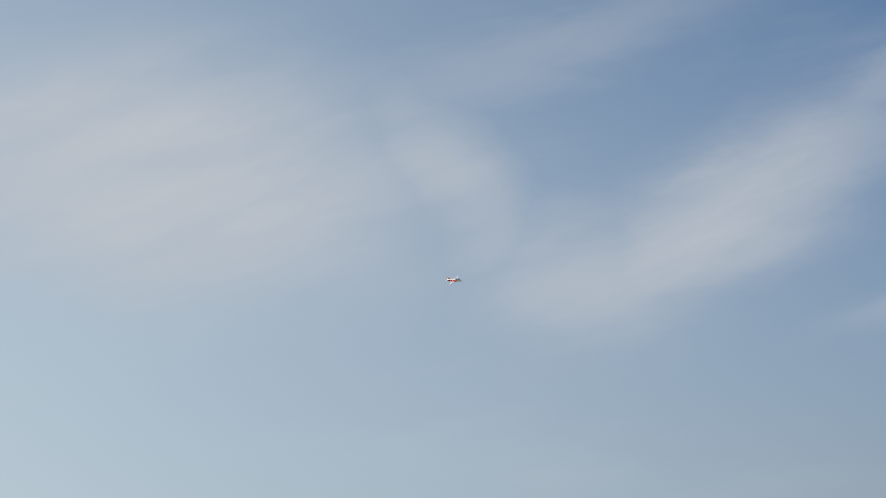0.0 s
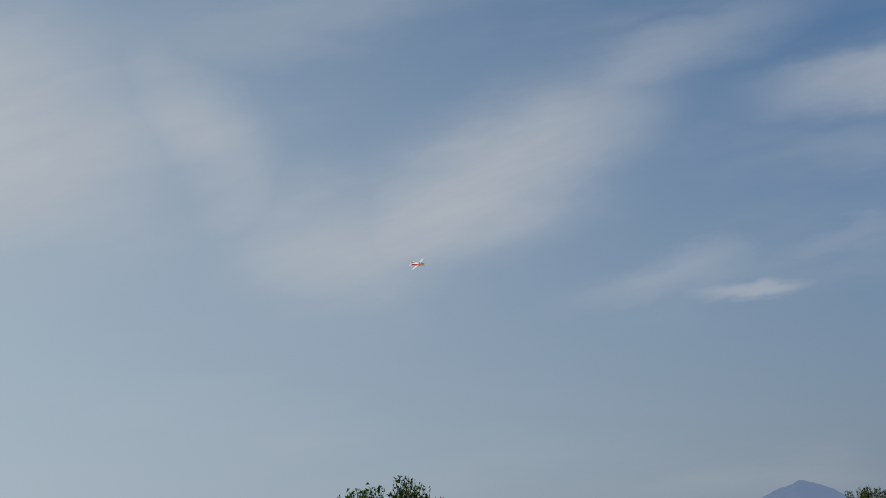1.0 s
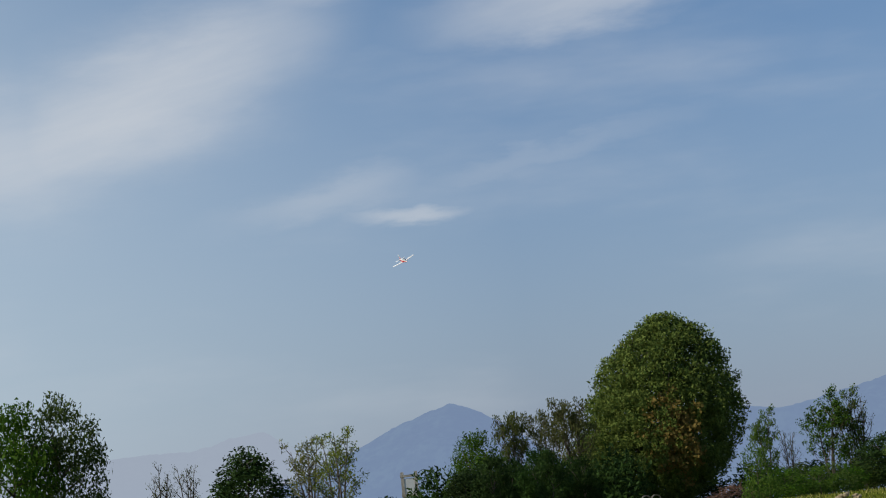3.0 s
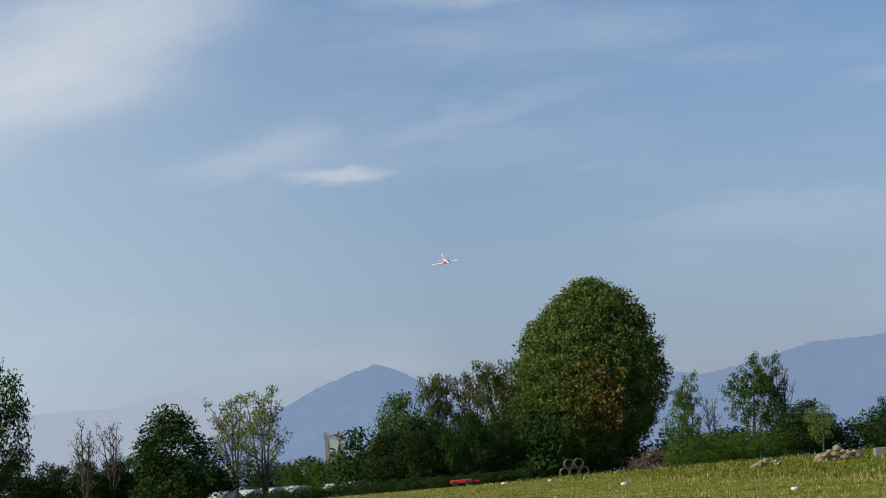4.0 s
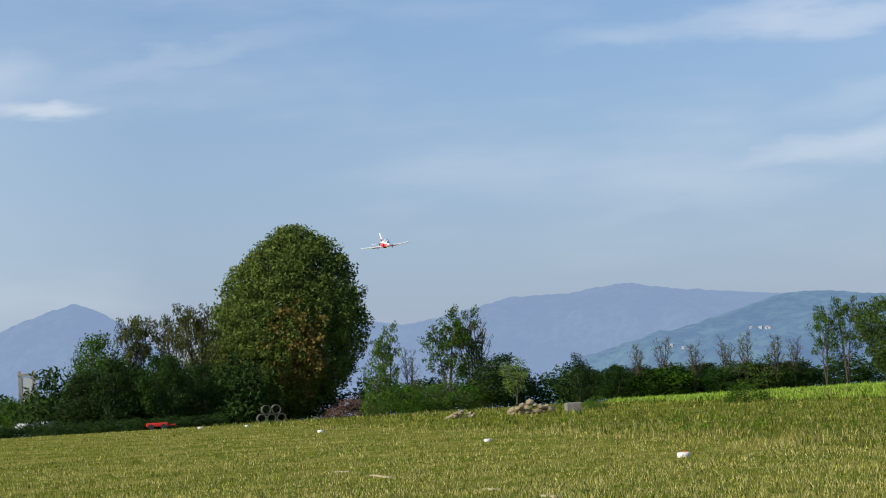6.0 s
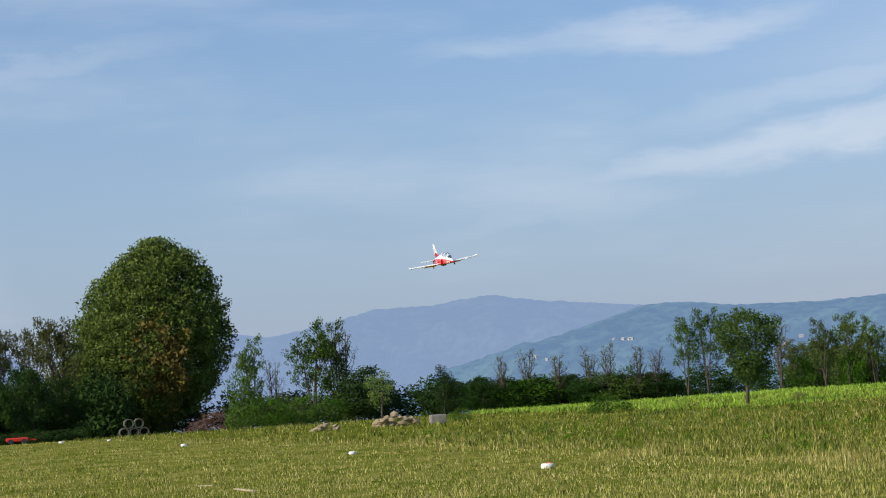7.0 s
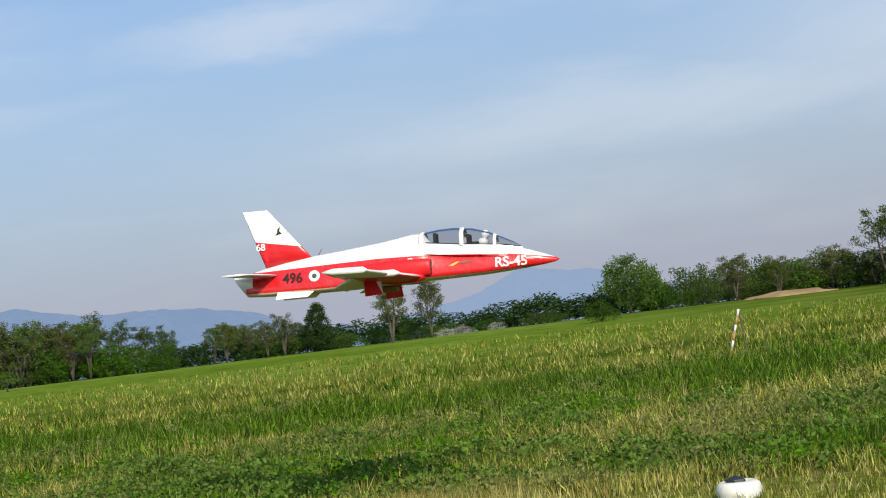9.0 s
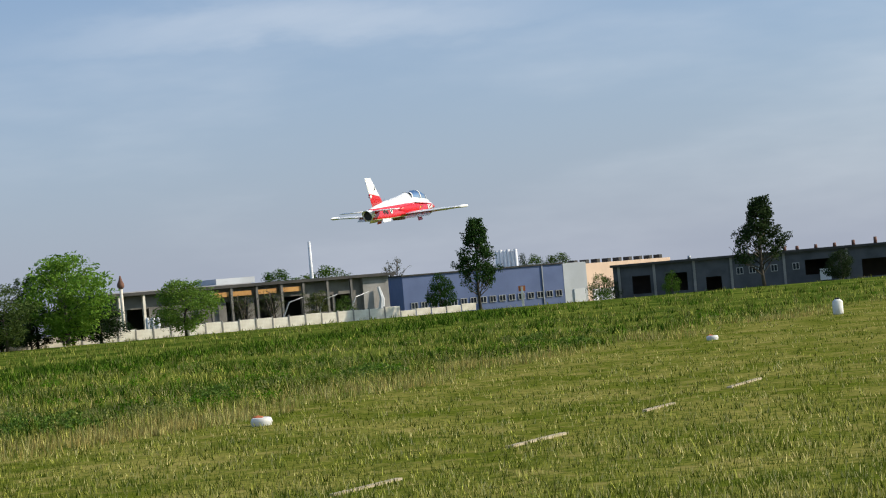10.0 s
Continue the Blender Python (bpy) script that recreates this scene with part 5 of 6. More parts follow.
tube(bm, [(0, 0, 0), (0, 0, 0.03), (0, 0, 0.34), (0, 0, 0.40)], [0.13, 0.14, 0.14, 0.07], 16)
part("body", bm, W_PAINT, can, "", True)
bm = bmesh.new()
tube(bm, [(0, 0, 0.40), (0, 0, 0.44)], [0.06, 0.06], 12)
part("cap", bm, J_DARK, can, "dark screw cap")

# chalk dashes along the runway
CHALK = rough_paint("chalk_dash", (0.52, 0.44, 0.31), (0.34, 0.28, 0.17), 8.0, 0.9)
DASHES = [(2.61, -16.46, 2.15, -17.49), (1.30, -19.82, 0.77, -20.90), (-0.09, -23.24, -0.44, -24.10), (-1.23, -26.15, -1.72, -27.45), (15.53, 35.12, 15.72, 34.84), (15.07, 32.47, 14.84, 31.14), (13.69, 25.61, 13.66, 25.02), (13.18, 23.07, 13.11, 22.44)]
for x0, y0, x1, y1 in DASHES:
    a, b = Vector((x0, y0)), Vector((x1, y1))
    sd = (b - a).normalized().orthogonal() * 0.05
    bm = bmesh.new()
    top, bot = [], []
    for j in range(9):
        p = a.lerp(b, j / 8)
        jit = 0.6 + 0.5 * abs(noise.noise((p.x * 3, p.y * 3, 2)))
        for sgn, row in ((1, top), (-1, bot)):
            q = p + sd * sgn * jit
            row.append((q.x, q.y, lie(q.x, q.y)))
    loft(bm, [[(*t[:2], t[2] - 0.02), (*t[:2], t[2] + 0.022), (*q[:2], q[2] + 0.022), (*q[:2], q[2] - 0.02)] for t, q in zip(top, bot)])
    me = bpy.data.meshes.new("runway_dash")
    bm.to_mesh(me)
    bm.free()
    me.materials.append(CHALK)
    tagged(new("runway_dash", me), "pale worn chalk dash on the mown runway", "marking", "runway dashes")


# ---- buildings and yard things ----
HALL_WALL = rough_paint("dark_grey_render", (0.10, 0.105, 0.12), (0.065, 0.07, 0.08), 0.8, 0.8)
END_WALL = rough_paint("stained_end_wall", (0.30, 0.29, 0.28), (0.20, 0.195, 0.19), 0.7, 0.85)
CONCRETE = rough_paint("weathered_concrete", (0.34, 0.32, 0.29), (0.22, 0.20, 0.18), 1.2, 0.9, bump=0.3)
WALL_WHITE = rough_paint("limewashed_concrete", (0.82, 0.77, 0.67), (0.62, 0.56, 0.46), 1.5, 0.9, bump=0.3)
GREY_WALL = rough_paint("grey_plaster", (0.19, 0.18, 0.165), (0.11, 0.105, 0.10), 0.8, 0.85)
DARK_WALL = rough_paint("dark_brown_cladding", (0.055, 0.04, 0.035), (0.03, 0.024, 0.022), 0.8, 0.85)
ROOF_GREY = rough_paint("grey_roof_sheet", (0.40, 0.40, 0.41), (0.28, 0.28, 0.29), 0.6, 0.7)
ROOF_DARK = rough_paint("dark_roof_edge", (0.07, 0.065, 0.06), (0.04, 0.04, 0.04), 0.8, 0.85)
BRICK = rough_paint("terracotta_wall", (0.36, 0.16, 0.09), (0.28, 0.12, 0.07), 1.0, 0.85)
BLUE_WALL = rough_paint("blue_grey_cladding", (0.12, 0.16, 0.30), (0.095, 0.13, 0.25), 0.5, 0.6)
PALE_WALL = rough_paint("pale_grey_panel", (0.55, 0.57, 0.60), (0.46, 0.48, 0.5), 0.5, 0.7)
PEACH_WALL = rough_paint("peach_plaster", (0.60, 0.44, 0.33), (0.52, 0.38, 0.29), 0.5, 0.8)
PINK_WALL = rough_paint("pinkish_white_plaster", (0.62, 0.52, 0.48), (0.55, 0.45, 0.41), 0.6, 0.85)
TILE_ROOF = rough_paint("brown_tile_roof", (0.20, 0.10, 0.07), (0.14, 0.07, 0.05), 2.0, 0.85)
WHITE_PANEL = rough_paint("white_sheet", (0.74, 0.75, 0.77), (0.62, 0.63, 0.65), 0.7, 0.6)
STEEL = rough_paint("galvanised_steel", (0.42, 0.43, 0.44), (0.32, 0.33, 0.34), 2.0, 0.5, 0.6)
RUST = rough_paint("rust_orange_beam", (0.55, 0.30, 0.10), (0.40, 0.20, 0.07), 1.0, 0.8)
DARK_GLASS = plain_paint("dark_window_glass", (0.02, 0.025, 0.035), 0.12)
RED_PAINT = rough_paint("red_paint", (0.55, 0.03, 0.02), (0.42, 0.03, 0.02), 2.0, 0.5)
STONE = rough_paint("pale_stone", (0.36, 0.29, 0.18), (0.20, 0.16, 0.10), 2.0, 0.9, bump=0.5)
TWIG = rough_paint("dry_twigs", (0.13, 0.07, 0.05), (0.09, 0.055, 0.045), 5.0, 0.9)
SOIL = rough_paint("bare_soil", (0.34, 0.235, 0.12), (0.25, 0.17, 0.09), 1.0, 0.95, bump=0.4)


def frontage(name, label, category, p0, p1, group=""):
    """An empty at one foot of a front, its x axis along the front, y away behind it; returns it and the length."""
    a, b = Vector(p0), Vector(p1)
    d = b - a
    ob = empty(name, label, category, group, at=Matrix.Translation((a.x, a.y, min(lie(*a), lie(*b)))) @ Matrix.Rotation(math.atan2(d.y, d.x), 4, "Z"))
    return ob, d.length


def wall_with_holes(parent, x0, x1, z1, y0, y1, holes, mat, label=""):
    """Wall panels round a row of openings (x0, x1, z0, z1)."""
    def panel(a, b, c, d):
        part("wall_panel", boxed(a, b, y0, y1, c, d), mat, parent, label)

    cur = x0
    for a, b, c, d in sorted(holes):
        if a > cur:
            panel(cur, a, 0, z1)
        if c > 0.01:
            panel(a, b, 0, c)
        if d < z1 - 0.01:
            panel(a, b, d, z1)
        cur = b
    if cur < x1:
        panel(cur, x1, 0, z1)


def window(parent, x0, x1, z0, z1, y, frame_mat=None):
    wn = part("window", boxed(x0, x1, y + 0.10, y + 0.12, z0, z1), DARK_GLASS, parent, "dark window")
    bm = bmesh.new()
    t = 0.05
    for q in ((x0, x1, z0, z0 + t), (x0, x1, z1 - t, z1), (x0, x0 + t, z0 + t, z1 - t), (x1 - t, x1, z0 + t, z1 - t), ((x0 + x1) / 2 - t / 2, (x0 + x1) / 2 + t / 2, z0 + t, z1 - t)):
        box(bm, q[0], q[1], y + 0.05, y + 0.098, q[2], q[3])
    part("window_frame", bm, frame_mat or STEEL, wn, "window frame")


# long ruined workshop behind the panel wall
shed, L = frontage("derelict_workshop", "long low derelict workshop with a flat roof behind the wall", "building", (36.00, -135.29), (18.28, -150.90))
TOP = 2.77 - shed.matrix_basis.translation.z
holes = [(L * u, L * (u + 0.075), 0.9, 2.35) for u in (0.06, 0.40, 0.50, 0.60)] + [(L * 0.74, L * 0.79, 1.0, 2.2), (L * 0.80, L * 0.86, 1.0, 2.2)]
wall_with_holes(shed, 0.0, L * 0.9, TOP, 0.0, 0.25, holes, GREY_WALL, "grey stained front wall with gaping openings")
part("end_wall", boxed(L * 0.9, L, -0.35, 0.25, 0, TOP), END_WALL, shed, "plain grey end wall")
part("back_wall", boxed(0, L, 7.6, 7.9, 0, TOP), GREY_WALL, shed)
part("side_wall", boxed(0, 0.25, 0.25, 7.6, 0, TOP), GREY_WALL, shed)
part("side_wall", boxed(L - 0.25, L, 0.25, 7.6, 0, TOP), GREY_WALL, shed)
part("roof", boxed(-0.5, L + 0.4, -0.9, 8.2, TOP, TOP + 0.22), ROOF_DARK, shed, "dark flat roof slab")
part("roof_sheet", boxed(-0.3, L * 0.5, 0.2, 8.0, TOP + 0.224, TOP + 0.30), ROOF_GREY, shed, "grey roofing sheet")
part("roof_light", boxed(L * 0.42, L * 0.56, 2.0, 5.0, TOP + 0.304, TOP + 0.75), PALE_WALL, shed, "raised roof light")
for u in (0.33, 0.41, 0.50, 0.59):
    part("beam", boxed(L * u, L * (u + 0.068), -0.62, -0.42, TOP - 0.62, TOP - 0.28), RUST, shed, "rusty orange beam under the roof edge")
for u in (0.02, 0.10, 0.33, 0.4, 0.49, 0.58, 0.66, 0.75, 0.84):
    part("post", boxed(L * u, L * u + 0.18, -0.8, -0.62, 0, TOP), GREY_WALL if u > 0.2 else WALL_WHITE, shed, "concrete roof post")
for u in (0.55, 0.68, 0.8):
    bm = bmesh.new()
    tube(bm, [(L * u, -1.3, 0), (L * u + 1.0, -1.3, 1.9), (L * u + 2.2, -1.3, 2.2)], [0.06, 0.05, 0.04], 5)
    part("leaning_pole", bm, STEEL, shed, "leaning pipe")
bm = bmesh.new()
tube(bm, [(L * 0.945, -0.8, 0), (L * 0.955, -0.9, 1.6), (L * 0.95, -0.7, 2.5)], [0.3, 0.2, 0.12], 6)
part("debris", bm, WHITE_PANEL, shed, "pale debris against the end wall")
part("ledge", boxed(L * 0.02, L * 0.66, -1.2, -0.85, 0.55, 0.85), ROOF_DARK, shed, "dark low ledge along the front")

vent, _ = frontage("roof_vent", "rusty cowl-shaped vent on a pipe beside the workshop roof", "vent", (34.52, -133.61), (34.00, -133.75))
bm = bmesh.new()
tube(bm, [(0, 0, 0), (0, 0, 3.6)], [0.12, 0.11], 8)
part("pipe", bm, WALL_WHITE, vent, "pale pipe", True)
bm = bmesh.new()
tube(bm, [(0, 0, 3.6), (0, 0, 3.75), (0, 0, 3.95), (0, 0, 4.2), (0, 0, 4.5)], [0.14, 0.26, 0.24, 0.12, 0.05], 10)
part("cowl", bm, TILE_ROOF, vent, "rust-brown cowl", True)

# wall of concrete panels
wall, L = frontage("panel_wall", "low whitish wall of weathered concrete panels", "wall", (48.45, -110.55), (10.35, -136.01))
n = int(L / 1.15)
step = L / n
PANEL = {}
for hgt in (0.78, 0.5):
    bm = boxed(0.05, step - 0.03, 0.0, 0.07, 0.0, hgt, 0.015)
    me = bpy.data.meshes.new("panel")
    bm.to_mesh(me)
    bm.free()
    me.materials.append(WALL_WHITE)
    PANEL[hgt] = me
bm = boxed(-0.05, 0.05, -0.03, 0.10, 0.0, 0.86, 0.012)
POST_ME = bpy.data.meshes.new("post")
bm.to_mesh(POST_ME)
bm.free()
POST_ME.materials.append(CONCRETE)
for i in range(n):
    hgt = 0.78 if i < n * 0.86 else 0.5
    pn = child("panel", PANEL[hgt], wall)
    pn.matrix_basis = pose(i * step, 0, tr.uniform(-0.05, 0.05), tr.uniform(-2, 2), 0, 0)
    if hgt > 0.6:
        po = child("post", POST_ME, wall)
        po.matrix_basis = pose(i * step, 0, 0, 0, 0, 0)

tank, _ = frontage("white_tank", "small white ribbed tank by the wall", "tank", (30.54, -124.30), (29.74, -124.50))
for i in range(3):
    bm = bmesh.new()
    tube(bm, [(i * 0.32, 0, 0), (i * 0.32, 0, 1.25), (i * 0.32, 0, 1.38)], [0.15, 0.15, 0.08], 10)
    part("drum", bm, WHITE_PANEL, tank, "", True)

# brown barns with low gables
barn, L = frontage("brown_barn", "dark brown timber barn with three low grey gabled roofs", "barn", (83.55, -91.62), (73.45, -99.90))
bays = [(0.0, 0.10, 0.285), (0.285, 0.44, 0.615), (0.615, 0.79, 1.0)]
EAVE, RIDGE = 1.36, 1.88
for i, (a, m_, b) in enumerate(bays):
    bm = bmesh.new()
    rk = RIDGE if i else 2.1
    prof = [(L * a, 0), (L * a, EAVE), (L * m_, rk), (L * b, EAVE), (L * b, 0)]
    vs = [[bm.verts.new((x, y, z)) for x, z in prof] for y in (0.0, 14.0)]
    bm.faces.new(vs[0])
    bm.faces.new(vs[1][::-1])
    for j in range(5):
        bm.faces.new((vs[0][j], vs[1][j], vs[1][(j + 1) % 5], vs[0][(j + 1) % 5]))
    bmesh.ops.recalc_face_normals(bm, faces=bm.faces)
    part("bay", bm, DARK_WALL, barn, "dark brown gabled bay")
    for x0, z0, x1, z1 in ((L * a, EAVE, L * m_, rk), (L * m_, rk, L * b, EAVE)):
        bm = bmesh.new()
        loft(bm, [[(x0, y, z0 + 0.01), (x1, y, z1 + 0.01), (x1, y, z1 + 0.14), (x0, y, z0 + 0.14)] for y in (-0.5, 14.3)])
        roof = part("roof", bm, ROOF_GREY, barn, "grey sheet roof")
        bm = bmesh.new()
        loft(bm, [[(x0, y, z0 - 0.06), (x1, y, z1 - 0.06), (x1, y, z1 + 0.17), (x0, y, z0 + 0.17)] for y in (-0.58, -0.505)])
        part("barge_board", bm, ROOF_GREY if z1 > z0 else STEEL, roof, "grey barge board")
for u0, u1 in ((0.455, 0.545), (0.745, 0.855)):
    part("door", boxed(L * u0, L * u1, -0.06, -0.003, 0.62, 1.32), WHITE_PANEL, barn, "white sliding door panel")
for u in (0.30, 0.36, 0.42, 0.58, 0.65, 0.70, 0.90, 0.95):
    part("post", boxed(L * u, L * u + 0.12, -0.2, -0.08, 0, EAVE), ROOF_DARK, barn)
part("low_sheet", boxed(L * 0.26, L * 0.34, -0.3, -0.2, 0.3, 0.62), WHITE_PANEL, barn, "white sheet leaning low on the front")

# wire fence on leaning posts
fence, L = frontage("wire_fence", "dark wire fence on cranked concrete posts", "fence", (79.32, -79.07), (49.40, -108.26))
n = int(L / 0.85)
bm = bmesh.new()
tube(bm, [(0, 0, -0.1), (0, 0, 0.85), (0, -0.16, 1.08)], [0.035, 0.03, 0.025], 5)
FP = bpy.data.meshes.new("post")
bm.to_mesh(FP)
bm.free()
FP.materials.append(ROOF_DARK)
for i in range(n + 1):
    po = child("post", FP, fence)
    po.matrix_basis = pose(i * L / n, 0, tr.uniform(-0.04, 0.04), tr.uniform(-4, 4), tr.uniform(-3, 3), 0)
for z in (0.2, 0.4, 0.6, 0.8):
    bm = bmesh.new()
    tube(bm, [(0, 0, z), (L, 0, z)], [0.008, 0.008], 4)
    part("wire", bm, ROOF_DARK, fence)
part("netting", boxed(0, L, 0.04, 0.06, -0.1, 0.62), DARK_WALL, fence, "dark shade netting")

# terracotta building with pale pilasters
bld, L = frontage("brick_building", "terracotta building with pale upright pilasters and a grey roof", "building", (77.70, -110.40), (68.66, -116.24))
part("body", boxed(0, L, 0, 8, 0, 2.5), BRICK, bld, "terracotta wall")
part("roof", boxed(-0.3, L + 0.3, -0.4, 8.3, 2.5, 2.72), ROOF_GREY, bld, "thin grey roof")
for i in range(14):
    x = L * (i + 0.5) / 14
    part("pilaster", boxed(x - 0.12, x + 0.12, -0.12, -0.003, 0.0, 2.3), WALL_WHITE, bld, "pale pilaster")
for i in range(13):
    x = L * (i + 1) / 14
    part("window", boxed(x - 0.16, x + 0.16, -0.05, -0.004, 0.9, 2.0), DARK_GLASS, bld, "dark tall window")

barn2, L = frontage("dark_barn", "long dark barn with a pale sheet roof behind trees", "barn", (61.59, -112.21), (49.91, -124.36))
part("body", boxed(0, L, 0, 9, 0, 2.3), DARK_WALL, barn2, "dark brown wall")
for sgn, (y0, y1, z0, z1) in ((1, (-0.6, 4.5, 2.3, 3.0)), (-1, (4.5, 9.6, 3.0, 2.3))):
    bm = bmesh.new()
    loft(bm, [[(x, y0, z0 + 0.01), (x, y1, z1 + 0.01), (x, y1, z1 + 0.12), (x, y0, z0 + 0.12)] for x in (-0.3, L + 0.3)])
    part("roof", bm, ROOF_GREY, barn2, "pale grey sheet roof")
for u in (0.1, 0.3, 0.5, 0.7, 0.9):
    part("post", boxed(L * u, L * u + 0.14, -0.15, -0.003, 0, 2.3), ROOF_DARK, barn2)

# far house with a tiled roof
house, L = frontage("house", "small pinkish white house with a brown tiled hip roof", "house", (124.70, -122.78), (121.91, -125.55))
part("wall", boxed(0, L, 0, 4, -0.6, 2.0), PINK_WALL, house, "pinkish white wall")
bm = bmesh.new()
loft(bm, [[(-0.3, -0.4, 2.0), (L + 0.3, -0.4, 2.0), (L + 0.3, 4.3, 2.0), (-0.3, 4.3, 2.0)], [(L * 0.3, 1.9, 2.75), (L * 0.7, 1.9, 2.75), (L * 0.7, 2.1, 2.75), (L * 0.3, 2.1, 2.75)]])
part("roof", bm, TILE_ROOF, house, "brown tiled roof")
for u in (0.2, 0.6):
    window(house, L * u, L * u + 0.6, 0.5, 1.4, -0.125)

# industrial buildings at the runway's far end
hall, L = frontage("blue_hall", "blue-grey industrial hall with a pale end and a row of windows", "building", (18.46, -163.96), (5.29, -171.92))
TOP = 2.65 - hall.matrix_basis.translation.z
part("body", boxed(0, L, 0, 9, 0, TOP), BLUE_WALL, hall, "blue-grey front wall")
part("pale_end", boxed(L + 0.003, L + 2.3, -0.02, 9, 0, TOP + 0.02), PALE_WALL, hall, "pale grey end block")
part("end_door", boxed(L + 0.9, L + 2.0, -0.12, -0.023, 0, 1.25), WHITE_PANEL, hall, "light blue-white door")
part("roof_trim", boxed(-0.1, L, -0.12, 9.1, TOP, TOP + 0.12), ROOF_DARK, hall, "dark roof edge")
for i in range(16):
    x = L * (0.04 + 0.06 * i)
    if x + 0.7 < L:
        window(hall, x, x + 0.62, 0.75, 1.3, -0.125)
for u in (0.45, 0.86):
    part("downpipe", boxed(L * u, L * u + 0.08, -0.1, -0.004, 0, TOP), STEEL, hall, "grey downpipe")

silo, L = frontage("silo_group", "cluster of white upright silo tubes above the halls", "silo", (13.48, -209.57), (11.10, -209.71))
for i in range(6):
    bm = bmesh.new()
    tube(bm, [(L * (i + 0.5) / 6, 0, 0), (L * (i + 0.5) / 6, 0, 4.78 + 1.5 + 0.1 * (i % 2))], [L / 12.5, L / 12.5], 10)
    part("tube", bm, WHITE_PANEL, silo, "", True)

peach, L = frontage("peach_hall", "peach-coloured warehouse with roof lights along its edge", "building", (4.78, -194.94), (-5.00, -214.94))
part("body", boxed(0, L, 0, 10, 0, 2.61 - peach.matrix_basis.translation.z), PEACH_WALL, peach, "peach plaster wall")
for i in range(9):
    x = L * (i + 0.5) / 9
    part("roof_light", boxed(x - 0.35, x + 0.35, 0.5, 1.2, 2.61 - peach.matrix_basis.translation.z + 0.003, 2.90 - peach.matrix_basis.translation.z + 0.1), ROOF_DARK, peach, "dark roof light")
part("shutter", boxed(L * 0.15, L * 0.5, -0.06, -0.003, 0, 1.6), WHITE_PANEL, peach, "pale shutter")

long_hall, L = frontage("long_grey_hall", "long low grey industrial hall with open bays and rooftop vents", "building", (0.93, -160.00), (-23.58, -158.25))
TOP = 1.89 - long_hall.matrix_basis.translation.z
holes = [(L * u, L * (u + w_), z0, z1) for u, w_, z0, z1 in ((0.06, 0.06, 0.3, 1.75), (0.17, 0.07, 0.3, 1.75), (0.30, 0.05, 0.0, 1.2), (0.62, 0.09, 0.7, 1.9), (0.80, 0.08, 0.2, 1.6))]
wall_with_holes(long_hall, 0, L, TOP, 0, 0.25, holes, HALL_WALL, "dark grey front wall with open bays")
# dark sheet added behind the bays in place of the shade inside
part("inner_wall", boxed(0, L, 3.0, 3.2, 0, TOP), DARK_WALL, long_hall, "dark sheet standing in for the shaded interior")
part("roof", boxed(-0.2, L + 0.2, -0.35, 9, TOP, TOP + 0.2), ROOF_DARK, long_hall, "dark flat roof")
for u in (0.015, 0.13, 0.26, 0.38, 0.55, 0.75, 0.9):
    part("pillar", boxed(L * u, L * u + 0.2, -0.12, -0.003, 0, TOP), END_WALL, long_hall, "grey pillar")
for u in (0.40, 0.44, 0.47, 0.51, 0.58):
    window(long_hall, L * u, L * (u + 0.022), 1.2, 1.75, -0.125)
part("parked_van_door", boxed(L * 0.665, L * 0.70, -0.2, -0.004, 0.2, 1.1), WHITE_PANEL, long_hall, "white door")
for u, h_ in ((0.25, 0.25), (0.44, 0.5), (0.56, 0.35), (0.60, 0.3), (0.66, 0.3), (0.72, 0.3), (0.78, 0.4), (0.85, 0.5)):
    bm = bmesh.new()
    tube(bm, [(L * u, 1, TOP + 0.204), (L * u, 1, TOP + 0.204 + h_)], [0.14, 0.12], 8)
    part("vent", bm, STEEL if u < 0.5 else TILE_ROOF, long_hall, "rooftop vent", True)

mast = empty("white_mast", "tall slim white mast", "mast", at=Matrix.Translation((29.00, -182.71, -1.0)))
bm = bmesh.new()
tube(bm, [(0, 0, 0), (0, 0, 6.77 + 1.0)], [0.22, 0.14], 8)
part("pole", bm, WHITE_PANEL, mast, "", True)

sign = empty("marker_post", "thin post with a small orange top plate", "post", at=Matrix.Translation((6.58, -125.83, -0.1)))
part("post", boxed(-0.07, 0.07, -0.04, 0.04, 0, 1.25), WALL_WHITE, sign, "pale post")
part("plate", boxed(-0.22, 0.22, -0.06, -0.042, 0.95, 1.3), W_ORANGE, sign, "orange plate")

# white sheds far behind the field
for t_, x0, x1, h_ in ((73.43, 73.87, 0.6, 0), (75.26, 77.13, 0.62, 0), (77.14, 77.86, 0.68, 0)):
    shd, L = frontage("white_shed", "low white farm shed at the field's end", "shed", polar(t_, 135), polar(x0, 135), "farm sheds")
    part("wall", boxed(0, L, 0, 4, 0, x1), WHITE_PANEL, shd, "white wall")
    part("roof", boxed(-0.2, L + 0.2, -0.3, 4.2, x1, x1 + 0.14), ROOF_GREY, shd, "grey roof")
    part("door", boxed(L * 0.3, L * 0.45, -0.03, -0.003, 0, 0.55), DARK_WALL, shd, "dark door")

